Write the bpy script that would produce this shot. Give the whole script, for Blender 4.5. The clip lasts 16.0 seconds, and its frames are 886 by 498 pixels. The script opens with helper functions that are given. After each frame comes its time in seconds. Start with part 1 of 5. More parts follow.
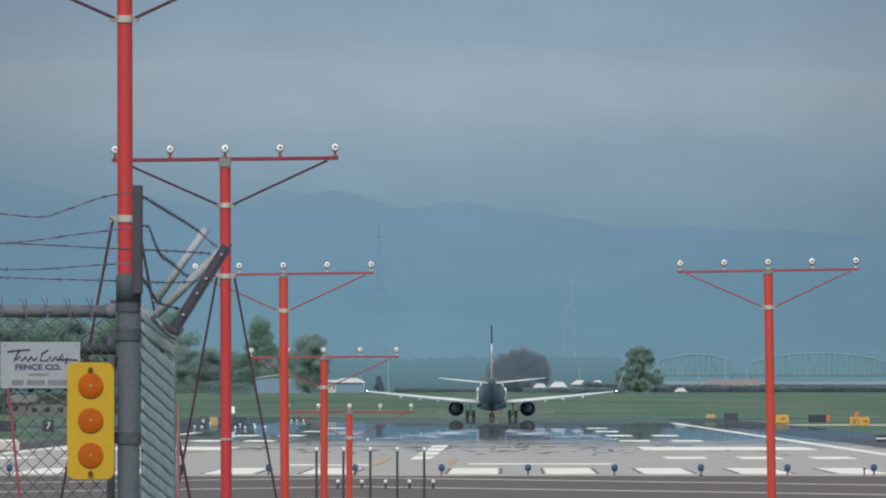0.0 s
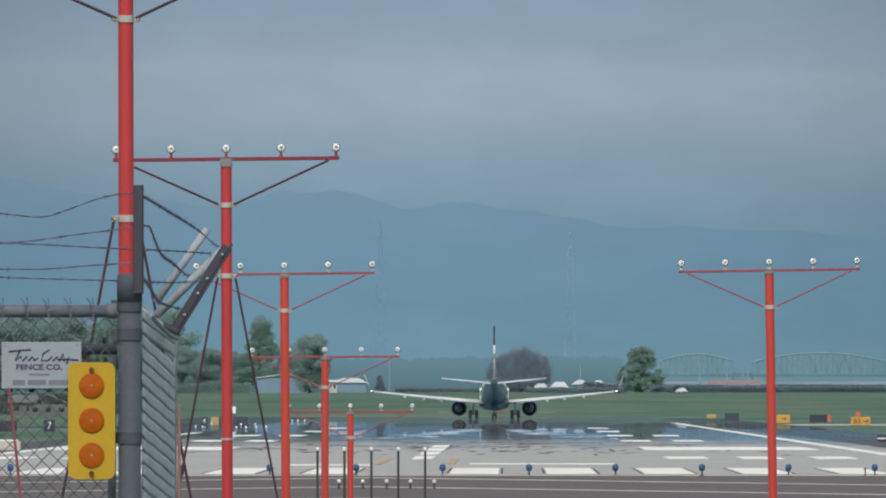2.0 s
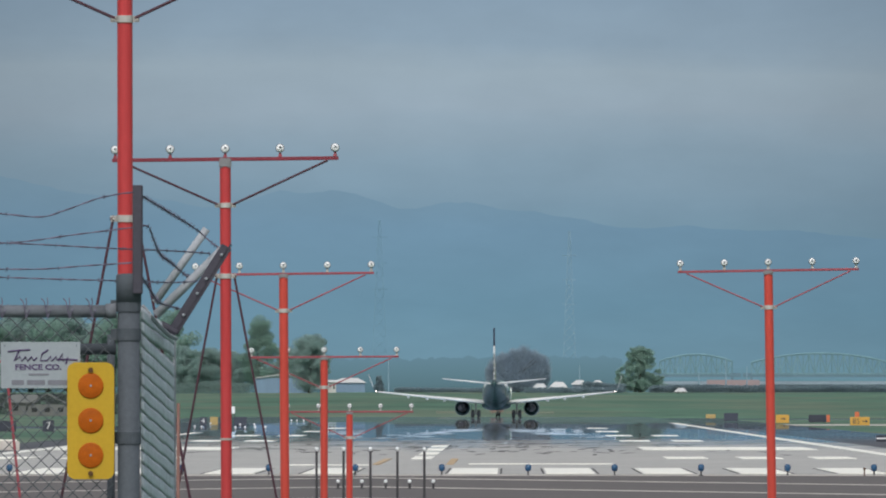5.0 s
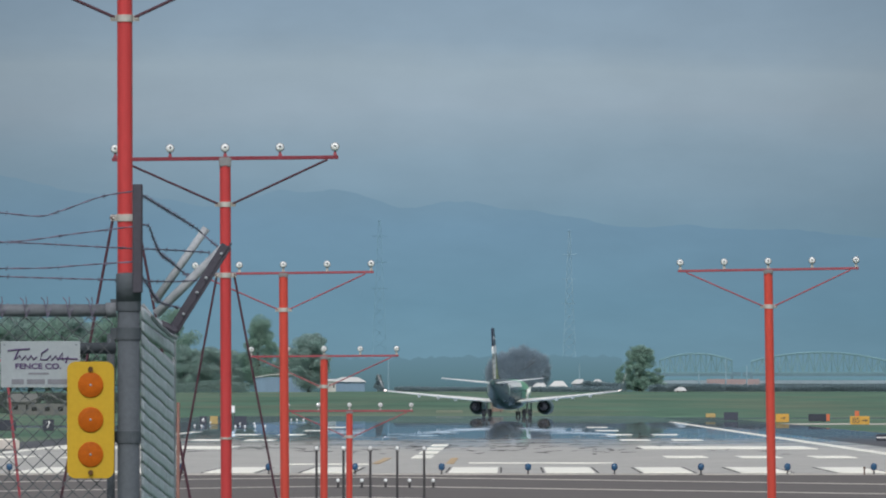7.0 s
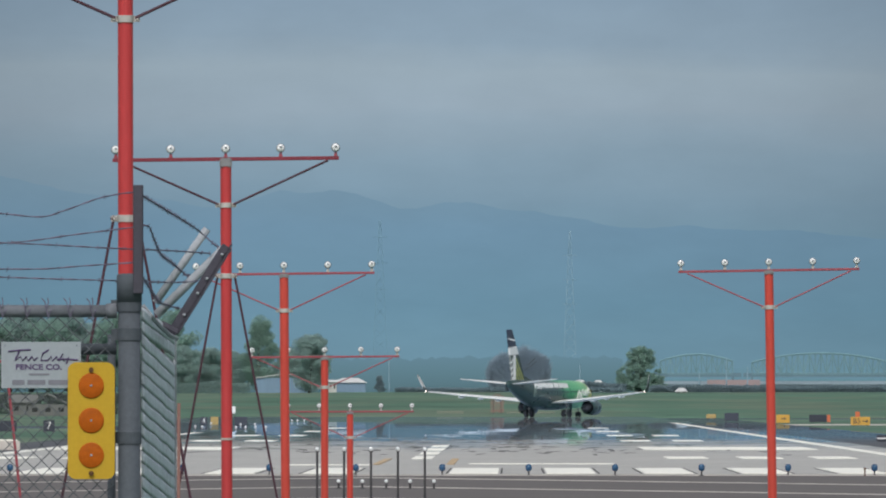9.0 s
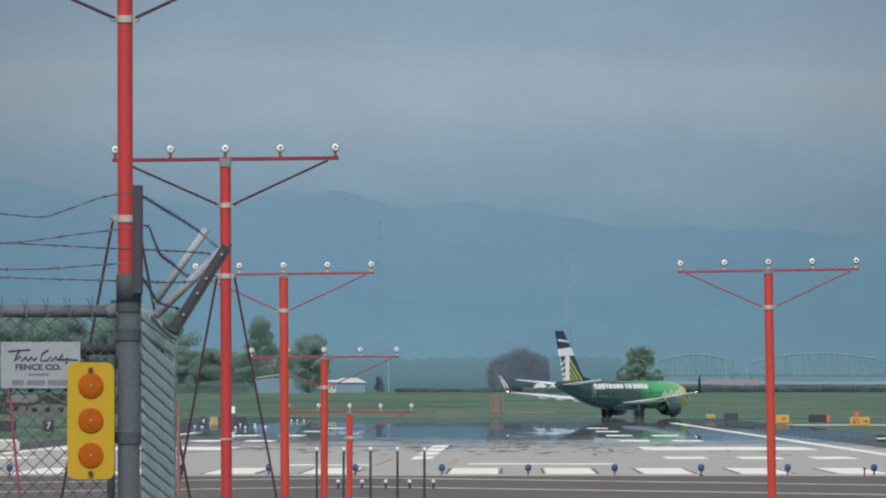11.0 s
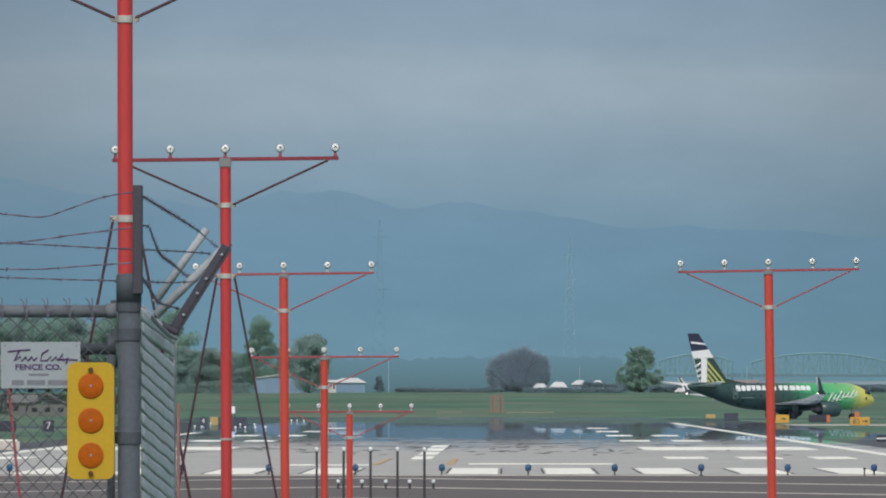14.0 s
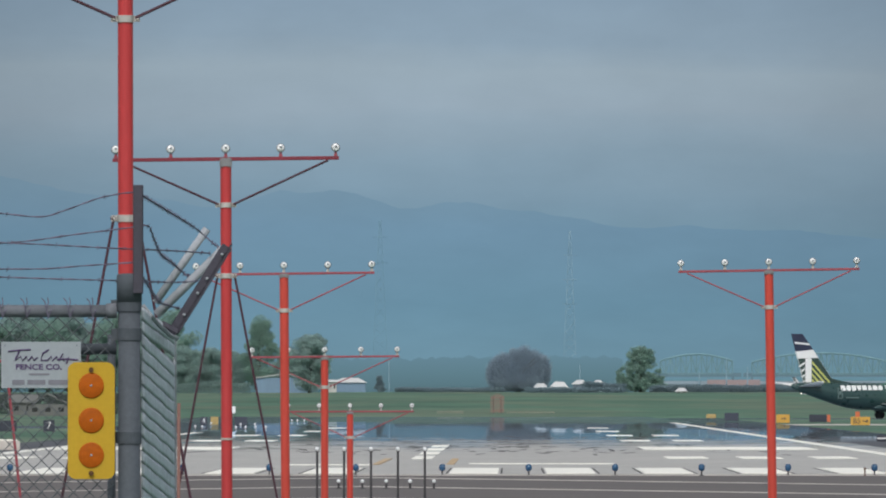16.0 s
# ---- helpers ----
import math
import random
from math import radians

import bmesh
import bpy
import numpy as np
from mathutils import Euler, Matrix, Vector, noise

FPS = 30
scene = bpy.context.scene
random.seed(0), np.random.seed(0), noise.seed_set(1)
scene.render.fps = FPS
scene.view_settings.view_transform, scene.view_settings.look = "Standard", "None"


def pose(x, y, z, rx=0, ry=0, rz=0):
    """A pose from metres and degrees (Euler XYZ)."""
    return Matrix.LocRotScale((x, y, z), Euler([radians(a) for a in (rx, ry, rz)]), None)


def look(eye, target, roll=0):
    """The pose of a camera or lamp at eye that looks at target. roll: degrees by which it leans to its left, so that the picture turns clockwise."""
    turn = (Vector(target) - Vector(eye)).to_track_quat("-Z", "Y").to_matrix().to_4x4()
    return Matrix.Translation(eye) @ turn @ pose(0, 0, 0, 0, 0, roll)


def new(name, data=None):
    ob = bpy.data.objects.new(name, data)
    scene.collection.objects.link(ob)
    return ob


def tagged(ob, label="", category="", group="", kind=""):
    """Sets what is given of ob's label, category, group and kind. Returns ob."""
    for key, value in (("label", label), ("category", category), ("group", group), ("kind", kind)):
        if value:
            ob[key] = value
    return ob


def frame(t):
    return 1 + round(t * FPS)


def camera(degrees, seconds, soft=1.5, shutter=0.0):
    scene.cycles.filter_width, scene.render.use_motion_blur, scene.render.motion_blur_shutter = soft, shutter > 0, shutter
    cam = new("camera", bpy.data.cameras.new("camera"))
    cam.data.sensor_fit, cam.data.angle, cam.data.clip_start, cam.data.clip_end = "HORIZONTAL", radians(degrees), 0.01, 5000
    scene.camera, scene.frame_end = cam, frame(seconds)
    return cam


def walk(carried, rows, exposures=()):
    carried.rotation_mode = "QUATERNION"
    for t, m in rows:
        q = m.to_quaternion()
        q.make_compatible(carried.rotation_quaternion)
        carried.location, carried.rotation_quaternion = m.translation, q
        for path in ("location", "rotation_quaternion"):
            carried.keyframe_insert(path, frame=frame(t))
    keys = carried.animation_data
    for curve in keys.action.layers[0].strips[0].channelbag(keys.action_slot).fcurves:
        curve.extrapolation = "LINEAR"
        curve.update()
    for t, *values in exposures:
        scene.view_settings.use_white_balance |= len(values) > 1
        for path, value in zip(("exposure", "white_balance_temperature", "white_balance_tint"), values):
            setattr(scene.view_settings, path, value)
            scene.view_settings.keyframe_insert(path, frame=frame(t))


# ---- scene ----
EYE = (0.0, 0.0, 2.717)
cam = camera(3.0447, 16.0, soft=2.0)
walk(cam, [
    (0, look(EYE, (-3.9820, 1000.0, 11.7054))),
    (0.5, look(EYE, (-3.9704, 1000.0, 11.7054))),
    (1, look(EYE, (-4.0195, 1000.0, 11.7054))),
    (1.5, look(EYE, (-4.0343, 1000.0, 11.7054))),
    (2, look(EYE, (-4.0415, 1000.0, 11.7018))),
    (2.5, look(EYE, (-3.9858, 1000.0, 11.7016))),
    (3, look(EYE, (-4.0268, 1000.0, 11.7093))),
    (3.5, look(EYE, (-3.9929, 1000.0, 11.7054))),
    (4, look(EYE, (-3.9934, 1000.0, 11.7054))),
    (6.5, look(EYE, (-3.9781, 1000.0, 11.7018))),
    (7, look(EYE, (-3.9820, 1000.0, 11.6534))),
    (7.5, look(EYE, (-3.9856, 1000.0, 11.6534))),
    (8, look(EYE, (-4.0340, 1000.0, 11.7054))),
    (8.5, look(EYE, (-4.0379, 1000.0, 11.7054))),
    (9, look(EYE, (-4.0195, 1000.0, 11.6982))),
    (11.5, look(EYE, (-3.9931, 1000.0, 11.7054))),
    (12, look(EYE, (-3.9972, 1000.0, 11.7166))),
    (12.5, look(EYE, (-3.9704, 1000.0, 11.7459))),
    (13, look(EYE, (-3.9333, 1000.0, 11.7091))),
    (13.5, look(EYE, (-3.9817, 1000.0, 11.7568))),
    (14, look(EYE, (-3.9934, 1000.0, 11.7054))),
    (14.5, look(EYE, (-4.0488, 1000.0, 11.6834))),
    (15, look(EYE, (-3.9895, 1000.0, 11.6534))),
    (15.5, look(EYE, (-3.9895, 1000.0, 11.6684))),
    (16, look(EYE, (-4.0195, 1000.0, 11.6943))),
], exposures=[(0, 0.0), (16, 0.0)])

# ---- light: a bright overcast spring day ----
world = bpy.data.worlds.new("overcast_sky")
scene.world = world
world.use_nodes = True
wn = world.node_tree.nodes
sky = wn.new("ShaderNodeTexSky")
sky.sky_type = "NISHITA"
sky.sun_disc = False
sky.sun_elevation = radians(48)
sky.sun_rotation = radians(188)
sky.air_density = 1.0
sky.dust_density = 2.5
wn["Background"].inputs["Strength"].default_value = 0.12
pale = wn.new("ShaderNodeHueSaturation")
pale.inputs["Saturation"].default_value = 0.45
world.node_tree.links.new(sky.outputs[0], pale.inputs["Color"])
world.node_tree.links.new(pale.outputs[0], wn["Background"].inputs["Color"])

sun = bpy.data.lights.new("sun", "SUN")
sun.energy = 1.8
sun.angle = radians(12)
sun.color = (1.0, 0.96, 0.9)
sun_ob = new("sun", sun)
sun_ob.matrix_world = look((-14.0, -98.0, 105.0), (0.0, 0.0, 0.0))


# ---- materials ----
def srgb(r, g, b):
    return tuple(((c / 255) / 12.92 if c <= 10 else ((c / 255 + 0.055) / 1.055) ** 2.4) for c in (r, g, b)) + (1.0,)


def mat(name, base, rough=0.6, metal=0.0, vary=0.15, scale=4.0, bump=0.1, spec=0.5, stretch=(1, 1, 1), per_piece=0.0):
    """A procedural surface: base colour broken up at two scales, roughness and fine relief."""
    m = bpy.data.materials.new(name)
    m.use_nodes = True
    n, l = m.node_tree.nodes, m.node_tree.links
    b = n["Principled BSDF"]
    b.inputs["Metallic"].default_value = metal
    b.inputs["Specular IOR Level"].default_value = spec
    tc = n.new("ShaderNodeTexCoord")
    mp = n.new("ShaderNodeMapping")
    mp.inputs["Scale"].default_value = stretch
    l.new(tc.outputs["Object"], mp.inputs["Vector"])
    n1, n2 = n.new("ShaderNodeTexNoise"), n.new("ShaderNodeTexNoise")
    for t, s, d in ((n1, scale, 5.0), (n2, scale * 9.0, 3.0)):
        t.inputs["Scale"].default_value = s
        t.inputs["Detail"].default_value = d
        l.new(mp.outputs["Vector"], t.inputs["Vector"])
    add = n.new("ShaderNodeMath")
    add.operation = "ADD"
    l.new(n1.outputs["Fac"], add.inputs[0])
    l.new(n2.outputs["Fac"], add.inputs[1])
    rng = n.new("ShaderNodeMapRange")
    rng.inputs["From Min"].default_value, rng.inputs["From Max"].default_value = 0.6, 1.4
    rng.inputs["To Min"].default_value, rng.inputs["To Max"].default_value = 1 - vary, 1 + vary
    l.new(add.outputs[0], rng.inputs["Value"])
    hsv = n.new("ShaderNodeHueSaturation")
    hsv.inputs["Color"].default_value = (*base[:3], 1)
    l.new(rng.outputs["Result"], hsv.inputs["Value"])
    if per_piece:
        oi = n.new("ShaderNodeObjectInfo")
        r2 = n.new("ShaderNodeMapRange")
        r2.inputs["To Min"].default_value, r2.inputs["To Max"].default_value = 1 - per_piece, 1 + per_piece
        l.new(oi.outputs["Random"], r2.inputs["Value"])
        mul = n.new("ShaderNodeMath")
        mul.operation = "MULTIPLY"
        l.new(rng.outputs["Result"], mul.inputs[0])
        l.new(r2.outputs["Result"], mul.inputs[1])
        l.new(mul.outputs[0], hsv.inputs["Value"])
    l.new(hsv.outputs["Color"], b.inputs["Base Color"])
    r3 = n.new("ShaderNodeMapRange")
    r3.inputs["To Min"].default_value, r3.inputs["To Max"].default_value = max(rough - 0.1, 0.02), min(rough + 0.1, 1)
    l.new(n1.outputs["Fac"], r3.inputs["Value"])
    l.new(r3.outputs["Result"], b.inputs["Roughness"])
    if bump:
        bp = n.new("ShaderNodeBump")
        bp.inputs["Strength"].default_value = bump
        bp.inputs["Distance"].default_value = 0.01
        l.new(n2.outputs["Fac"], bp.inputs["Height"])
        l.new(bp.outputs["Normal"], b.inputs["Normal"])
    return m


def glow(name, colour, strength):
    m = bpy.data.materials.new(name)
    m.use_nodes = True
    b = m.node_tree.nodes["Principled BSDF"]
    b.inputs["Base Color"].default_value = (*colour[:3], 1)
    b.inputs["Emission Color"].default_value = (*colour[:3], 1)
    b.inputs["Emission Strength"].default_value = strength
    return m


def ramp_stops(node, stops):
    e = node.color_ramp.elements
    while len(e) < len(stops):
        e.new(0.5)
    for el, (p, c) in zip(e, stops):
        el.position, el.color = p, c


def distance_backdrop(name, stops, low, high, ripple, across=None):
    """Far sky and far hills, which glow by themselves: colour by height above the plain holds the haze, with soft cloud
    streaks.
    """
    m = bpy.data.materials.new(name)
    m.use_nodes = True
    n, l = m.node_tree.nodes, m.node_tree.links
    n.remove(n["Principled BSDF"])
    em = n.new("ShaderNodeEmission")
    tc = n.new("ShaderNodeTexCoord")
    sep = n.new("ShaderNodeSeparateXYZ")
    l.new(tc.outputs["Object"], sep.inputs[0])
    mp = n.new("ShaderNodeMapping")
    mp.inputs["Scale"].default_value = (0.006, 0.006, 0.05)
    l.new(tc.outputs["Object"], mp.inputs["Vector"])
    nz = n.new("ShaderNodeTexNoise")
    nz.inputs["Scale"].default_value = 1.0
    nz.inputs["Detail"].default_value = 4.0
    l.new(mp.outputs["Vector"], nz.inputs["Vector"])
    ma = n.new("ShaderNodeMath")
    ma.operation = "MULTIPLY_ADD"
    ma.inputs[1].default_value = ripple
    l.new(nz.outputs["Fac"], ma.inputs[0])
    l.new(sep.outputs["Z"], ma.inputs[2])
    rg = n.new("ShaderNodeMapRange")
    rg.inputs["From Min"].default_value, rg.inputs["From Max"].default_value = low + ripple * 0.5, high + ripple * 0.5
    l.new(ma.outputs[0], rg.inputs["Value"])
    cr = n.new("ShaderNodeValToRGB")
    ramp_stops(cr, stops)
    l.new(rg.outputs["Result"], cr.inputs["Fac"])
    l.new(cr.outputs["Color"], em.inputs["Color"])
    # corner falloff painted in: the glow dims towards both sides
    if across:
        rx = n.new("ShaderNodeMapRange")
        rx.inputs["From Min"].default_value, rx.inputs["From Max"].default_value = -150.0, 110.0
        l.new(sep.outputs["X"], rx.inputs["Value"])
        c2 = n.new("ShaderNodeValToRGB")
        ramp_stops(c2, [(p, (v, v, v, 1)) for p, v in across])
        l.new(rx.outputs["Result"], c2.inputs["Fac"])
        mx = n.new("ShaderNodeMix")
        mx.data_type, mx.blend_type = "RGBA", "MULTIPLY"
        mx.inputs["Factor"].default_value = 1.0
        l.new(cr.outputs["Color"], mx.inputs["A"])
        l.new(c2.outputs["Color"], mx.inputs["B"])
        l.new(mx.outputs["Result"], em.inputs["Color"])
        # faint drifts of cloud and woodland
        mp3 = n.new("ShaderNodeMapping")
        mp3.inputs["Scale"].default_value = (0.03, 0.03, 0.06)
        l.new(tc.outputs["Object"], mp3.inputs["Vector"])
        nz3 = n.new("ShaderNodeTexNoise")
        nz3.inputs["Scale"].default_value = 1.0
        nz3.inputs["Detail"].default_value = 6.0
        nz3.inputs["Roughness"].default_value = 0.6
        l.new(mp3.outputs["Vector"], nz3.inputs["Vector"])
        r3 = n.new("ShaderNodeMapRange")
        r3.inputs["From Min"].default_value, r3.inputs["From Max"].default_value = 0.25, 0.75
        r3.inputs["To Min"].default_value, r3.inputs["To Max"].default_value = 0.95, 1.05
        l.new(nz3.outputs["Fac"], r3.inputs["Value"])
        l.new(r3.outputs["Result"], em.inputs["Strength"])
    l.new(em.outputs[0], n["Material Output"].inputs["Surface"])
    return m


def shimmer_runway(name, base, start, full, end, most=0.88):
    """Runway concrete, grey and stained, whose far stretch lies under a mirror-like film of hot air in uneven streaks."""
    m = mat(name, base, 0.85, vary=0.12, scale=0.25, bump=0.0, stretch=(1, 0.15, 1), spec=0.2)
    n, l = m.node_tree.nodes, m.node_tree.links
    b = n["Principled BSDF"]
    tc = n.new("ShaderNodeTexCoord")
    sep = n.new("ShaderNodeSeparateXYZ")
    l.new(tc.outputs["Object"], sep.inputs[0])
    mp = n.new("ShaderNodeMapping")
    mp.inputs["Scale"].default_value = (0.17, 0.034, 1)
    l.new(tc.outputs["Object"], mp.inputs["Vector"])
    nz = n.new("ShaderNodeTexNoise")
    nz.inputs["Scale"].default_value = 1.0
    nz.inputs["Detail"].default_value = 5.0
    nz.inputs["Roughness"].default_value = 0.7
    l.new(mp.outputs["Vector"], nz.inputs["Vector"])
    up = n.new("ShaderNodeMapRange")
    up.inputs["From Min"].default_value, up.inputs["From Max"].default_value = start, full
    l.new(sep.outputs["Y"], up.inputs["Value"])
    thr = n.new("ShaderNodeMath")
    thr.operation = "MULTIPLY_ADD"
    thr.inputs[1].default_value = 1.05
    l.new(up.outputs["Result"], thr.inputs[0])
    l.new(nz.outputs["Fac"], thr.inputs[2])
    sharp = n.new("ShaderNodeMapRange")
    sharp.inputs["From Min"].default_value, sharp.inputs["From Max"].default_value = 0.6, 0.98
    sharp.inputs["To Max"].default_value = most
    l.new(thr.outputs[0], sharp.inputs["Value"])
    on = n.new("ShaderNodeMapRange")
    on.inputs["From Min"].default_value, on.inputs["From Max"].default_value = start - 60, start
    l.new(sep.outputs["Y"], on.inputs["Value"])
    off = n.new("ShaderNodeMapRange")
    off.inputs["From Min"].default_value, off.inputs["From Max"].default_value = end, end + 150
    off.inputs["To Min"].default_value, off.inputs["To Max"].default_value = 1.0, 0.35
    l.new(sep.outputs["Y"], off.inputs["Value"])
    mu, mu2 = n.new("ShaderNodeMath"), n.new("ShaderNodeMath")
    mu.operation = mu2.operation = "MULTIPLY"
    l.new(sharp.outputs["Result"], mu.inputs[0])
    l.new(on.outputs["Result"], mu.inputs[1])
    l.new(mu.outputs[0], mu2.inputs[0])
    l.new(off.outputs["Result"], mu2.inputs[1])
    gl = n.new("ShaderNodeBsdfGlossy")
    gl.inputs["Roughness"].default_value = 0.0
    gl.inputs["Color"].default_value = (0.6, 0.75, 0.91, 1)
    # the hot air ripples: the mirror rocks a little along the runway
    mp2 = n.new("ShaderNodeMapping")
    mp2.inputs["Scale"].default_value = (0.07, 0.02, 1)
    l.new(tc.outputs["Object"], mp2.inputs["Vector"])
    nz2 = n.new("ShaderNodeTexNoise")
    nz2.inputs["Scale"].default_value = 1.0
    nz2.inputs["Detail"].default_value = 4.0
    nz2.inputs["Roughness"].default_value = 0.65
    l.new(mp2.outputs["Vector"], nz2.inputs["Vector"])
    tilt = n.new("ShaderNodeMapRange")
    tilt.inputs["To Min"].default_value, tilt.inputs["To Max"].default_value = 0.0003, -0.0011
    l.new(nz2.outputs["Fac"], tilt.inputs["Value"])
    nv = n.new("ShaderNodeCombineXYZ")
    nv.inputs["Z"].default_value = 1.0
    l.new(tilt.outputs["Result"], nv.inputs["Y"])
    l.new(nv.outputs[0], gl.inputs["Normal"])
    mix = n.new("ShaderNodeMixShader")
    l.new(mu2.outputs[0], mix.inputs["Fac"])
    l.new(b.outputs[0], mix.inputs[1])
    l.new(gl.outputs[0], mix.inputs[2])
    l.new(mix.outputs[0], n["Material Output"].inputs["Surface"])
    return m


def grass_surface():
    """Mown spring grass with broad drifts of dry, tan growth among the green."""
    m = mat("airfield_grass", (0.088, 0.165, 0.118), 0.95, vary=0.36, scale=0.025, bump=0.0, stretch=(0.6, 0.25, 1), spec=0.1)
    n, l = m.node_tree.nodes, m.node_tree.links
    b = n["Principled BSDF"]
    green = b.inputs["Base Color"].links[0].from_socket
    tc = n.new("ShaderNodeTexCoord")
    mp = n.new("ShaderNodeMapping")
    mp.inputs["Scale"].default_value = (0.035, 0.006, 1)
    mp.inputs["Location"].default_value = (0.7, 0.35, 0)
    l.new(tc.outputs["Object"], mp.inputs["Vector"])
    nz = n.new("ShaderNodeTexNoise")
    nz.inputs["Scale"].default_value = 1.0
    nz.inputs["Detail"].default_value = 6.0
    nz.inputs["Roughness"].default_value = 0.65
    l.new(mp.outputs["Vector"], nz.inputs["Vector"])
    rg = n.new("ShaderNodeMapRange")
    rg.inputs["From Min"].default_value, rg.inputs["From Max"].default_value = 0.44, 0.72
    rg.inputs["To Max"].default_value = 0.6
    l.new(nz.outputs["Fac"], rg.inputs["Value"])
    mx = n.new("ShaderNodeMix")
    mx.data_type = "RGBA"
    mx.inputs["B"].default_value = (0.21, 0.21, 0.155, 1)
    l.new(rg.outputs["Result"], mx.inputs["Factor"])
    l.new(green, mx.inputs["A"])
    l.new(mx.outputs["Result"], b.inputs["Base Color"])
    return m


M_RED = mat("mast_red_paint", (0.47, 0.043, 0.047), 0.4, vary=0.14, scale=1.2, bump=0.05, stretch=(6, 6, 0.6), spec=0.45)
M_RED2 = mat("mast_orange_paint", (0.53, 0.06, 0.043), 0.4, vary=0.14, scale=1.2, bump=0.05, stretch=(6, 6, 0.6), spec=0.45)
M_BARD = mat("dark_bar_paint", (0.2, 0.022, 0.04), 0.55, vary=0.18, scale=2.0)
M_GUY = mat("guy_rod_paint", (0.055, 0.016, 0.03), 0.6, vary=0.2, scale=2.0)
M_REDD = mat("brace_red_paint", (0.3, 0.058, 0.078), 0.55, vary=0.18, scale=2.0)
M_BAND = mat("galvanised_band", (0.46, 0.45, 0.43), 0.5, 0.2, scale=8)
M_LAMP = mat("lamp_housing", (0.24, 0.245, 0.26), 0.4, 0.5, scale=10)
M_LENS = mat("lamp_glass", (0.74, 0.77, 0.79), 0.1, vary=0.08, scale=20, spec=0.8)
M_POLE = mat("dark_light_pole", (0.06, 0.06, 0.065), 0.6, 0.3, scale=5)
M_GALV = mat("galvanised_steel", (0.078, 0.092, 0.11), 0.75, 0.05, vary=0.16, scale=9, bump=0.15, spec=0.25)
M_GALVL = mat("bright_galvanised_pipe", (0.3, 0.325, 0.36), 0.8, 0.0, vary=0.2, scale=9)
# lighter copy of the galvanised steel; the rail's lit top is in its colour
M_RAIL = mat("lit_rail_pipe", (0.15, 0.165, 0.19), 0.7, 0.05, vary=0.2, scale=9, bump=0.15, spec=0.3)
M_DARK = mat("weathered_dark_steel", (0.05, 0.048, 0.068), 0.7, 0.0, vary=0.2, scale=12)
M_WIRE = mat("barbed_wire_steel", (0.135, 0.125, 0.185), 0.7, 0.0, vary=0.3, scale=30)
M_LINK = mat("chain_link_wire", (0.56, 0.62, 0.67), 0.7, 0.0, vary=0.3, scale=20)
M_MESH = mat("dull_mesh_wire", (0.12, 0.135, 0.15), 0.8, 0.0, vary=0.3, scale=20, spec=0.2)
M_YEL = mat("yellow_sign_paint", (0.48, 0.305, 0.02), 0.5, vary=0.07, scale=9, bump=0.08, spec=0.3)
M_AMB = mat("amber_reflector", (0.39, 0.09, 0.005), 0.55, vary=0.28, scale=60, bump=0.1, spec=0.15)
M_BOLT = mat("rusty_bolt", (0.1, 0.045, 0.012), 0.6, 0.3, scale=60)
M_SIGN = mat("white_sign_sheet", (0.29, 0.33, 0.365), 0.45, vary=0.07, scale=8)
M_INK = mat("faded_purple_ink", (0.075, 0.045, 0.13), 0.6, vary=0.2, scale=40)
M_INKF = mat("faded_grey_ink", (0.17, 0.175, 0.21), 0.6, vary=0.2, scale=40)
M_CONC = shimmer_runway("runway_concrete", (0.405, 0.405, 0.392), 790, 1600, 2560)
M_ASPH = mat("blast_pad_asphalt", (0.133, 0.125, 0.122), 0.9, vary=0.14, scale=0.2, bump=0.0, stretch=(0.3, 1, 1), spec=0.2)
M_SHOULD = shimmer_runway("shoulder_asphalt", (0.09, 0.096, 0.108), 1000, 1450, 2400, 0.52)
M_WHITE = mat("runway_white_paint", (0.86, 0.86, 0.79), 0.7, vary=0.1, scale=0.7, bump=0.0)
M_YLINE = mat("runway_yellow_paint", (0.46, 0.34, 0.2), 0.7, vary=0.12, scale=0.7, bump=0.0)
M_FADED = mat("faded_line_paint", (0.5, 0.47, 0.44), 0.8, vary=0.2, scale=0.4, bump=0.0)
M_RUBBER = mat("tyre_mark_rubber", (0.03, 0.03, 0.033), 0.9, vary=0.2, scale=1.0, bump=0.0)
M_GRASS = grass_surface()
M_THR = mat("blue_lamp_glass", (0.025, 0.085, 0.18), 0.2, vary=0.1, scale=20)
M_BLACK = mat("black_sign_panel", (0.03, 0.036, 0.055), 0.5, vary=0.2, scale=3)
M_SIGNY = mat("taxiway_sign_yellow", (0.58, 0.33, 0.06), 0.5, vary=0.1, scale=3)
M_SIGNO = mat("orange_marker", (0.55, 0.14, 0.06), 0.6, vary=0.1, scale=3)
M_DULLY = mat("dull_yellow_board", (0.36, 0.26, 0.1), 0.7, vary=0.15, scale=3)
# red dulled to put haze on the far marker; the stake shares it
M_FARRED = mat("dulled_red_board", (0.29, 0.15, 0.13), 0.8, vary=0.15, scale=3)
M_TAN = mat("weathered_tan_post", (0.25, 0.255, 0.205), 0.8, vary=0.15, scale=3)
M_PWHITE = mat("plain_white_paint", (0.75, 0.76, 0.76), 0.5, vary=0.08, scale=3)


# ---- mesh helpers ----
def box(bm, c, s, rot=None):
    m = Matrix.Translation(c) @ (rot if rot else Matrix()) @ Matrix.Diagonal((*s, 1))
    return bmesh.ops.create_cube(bm, size=1.0, matrix=m)["verts"]


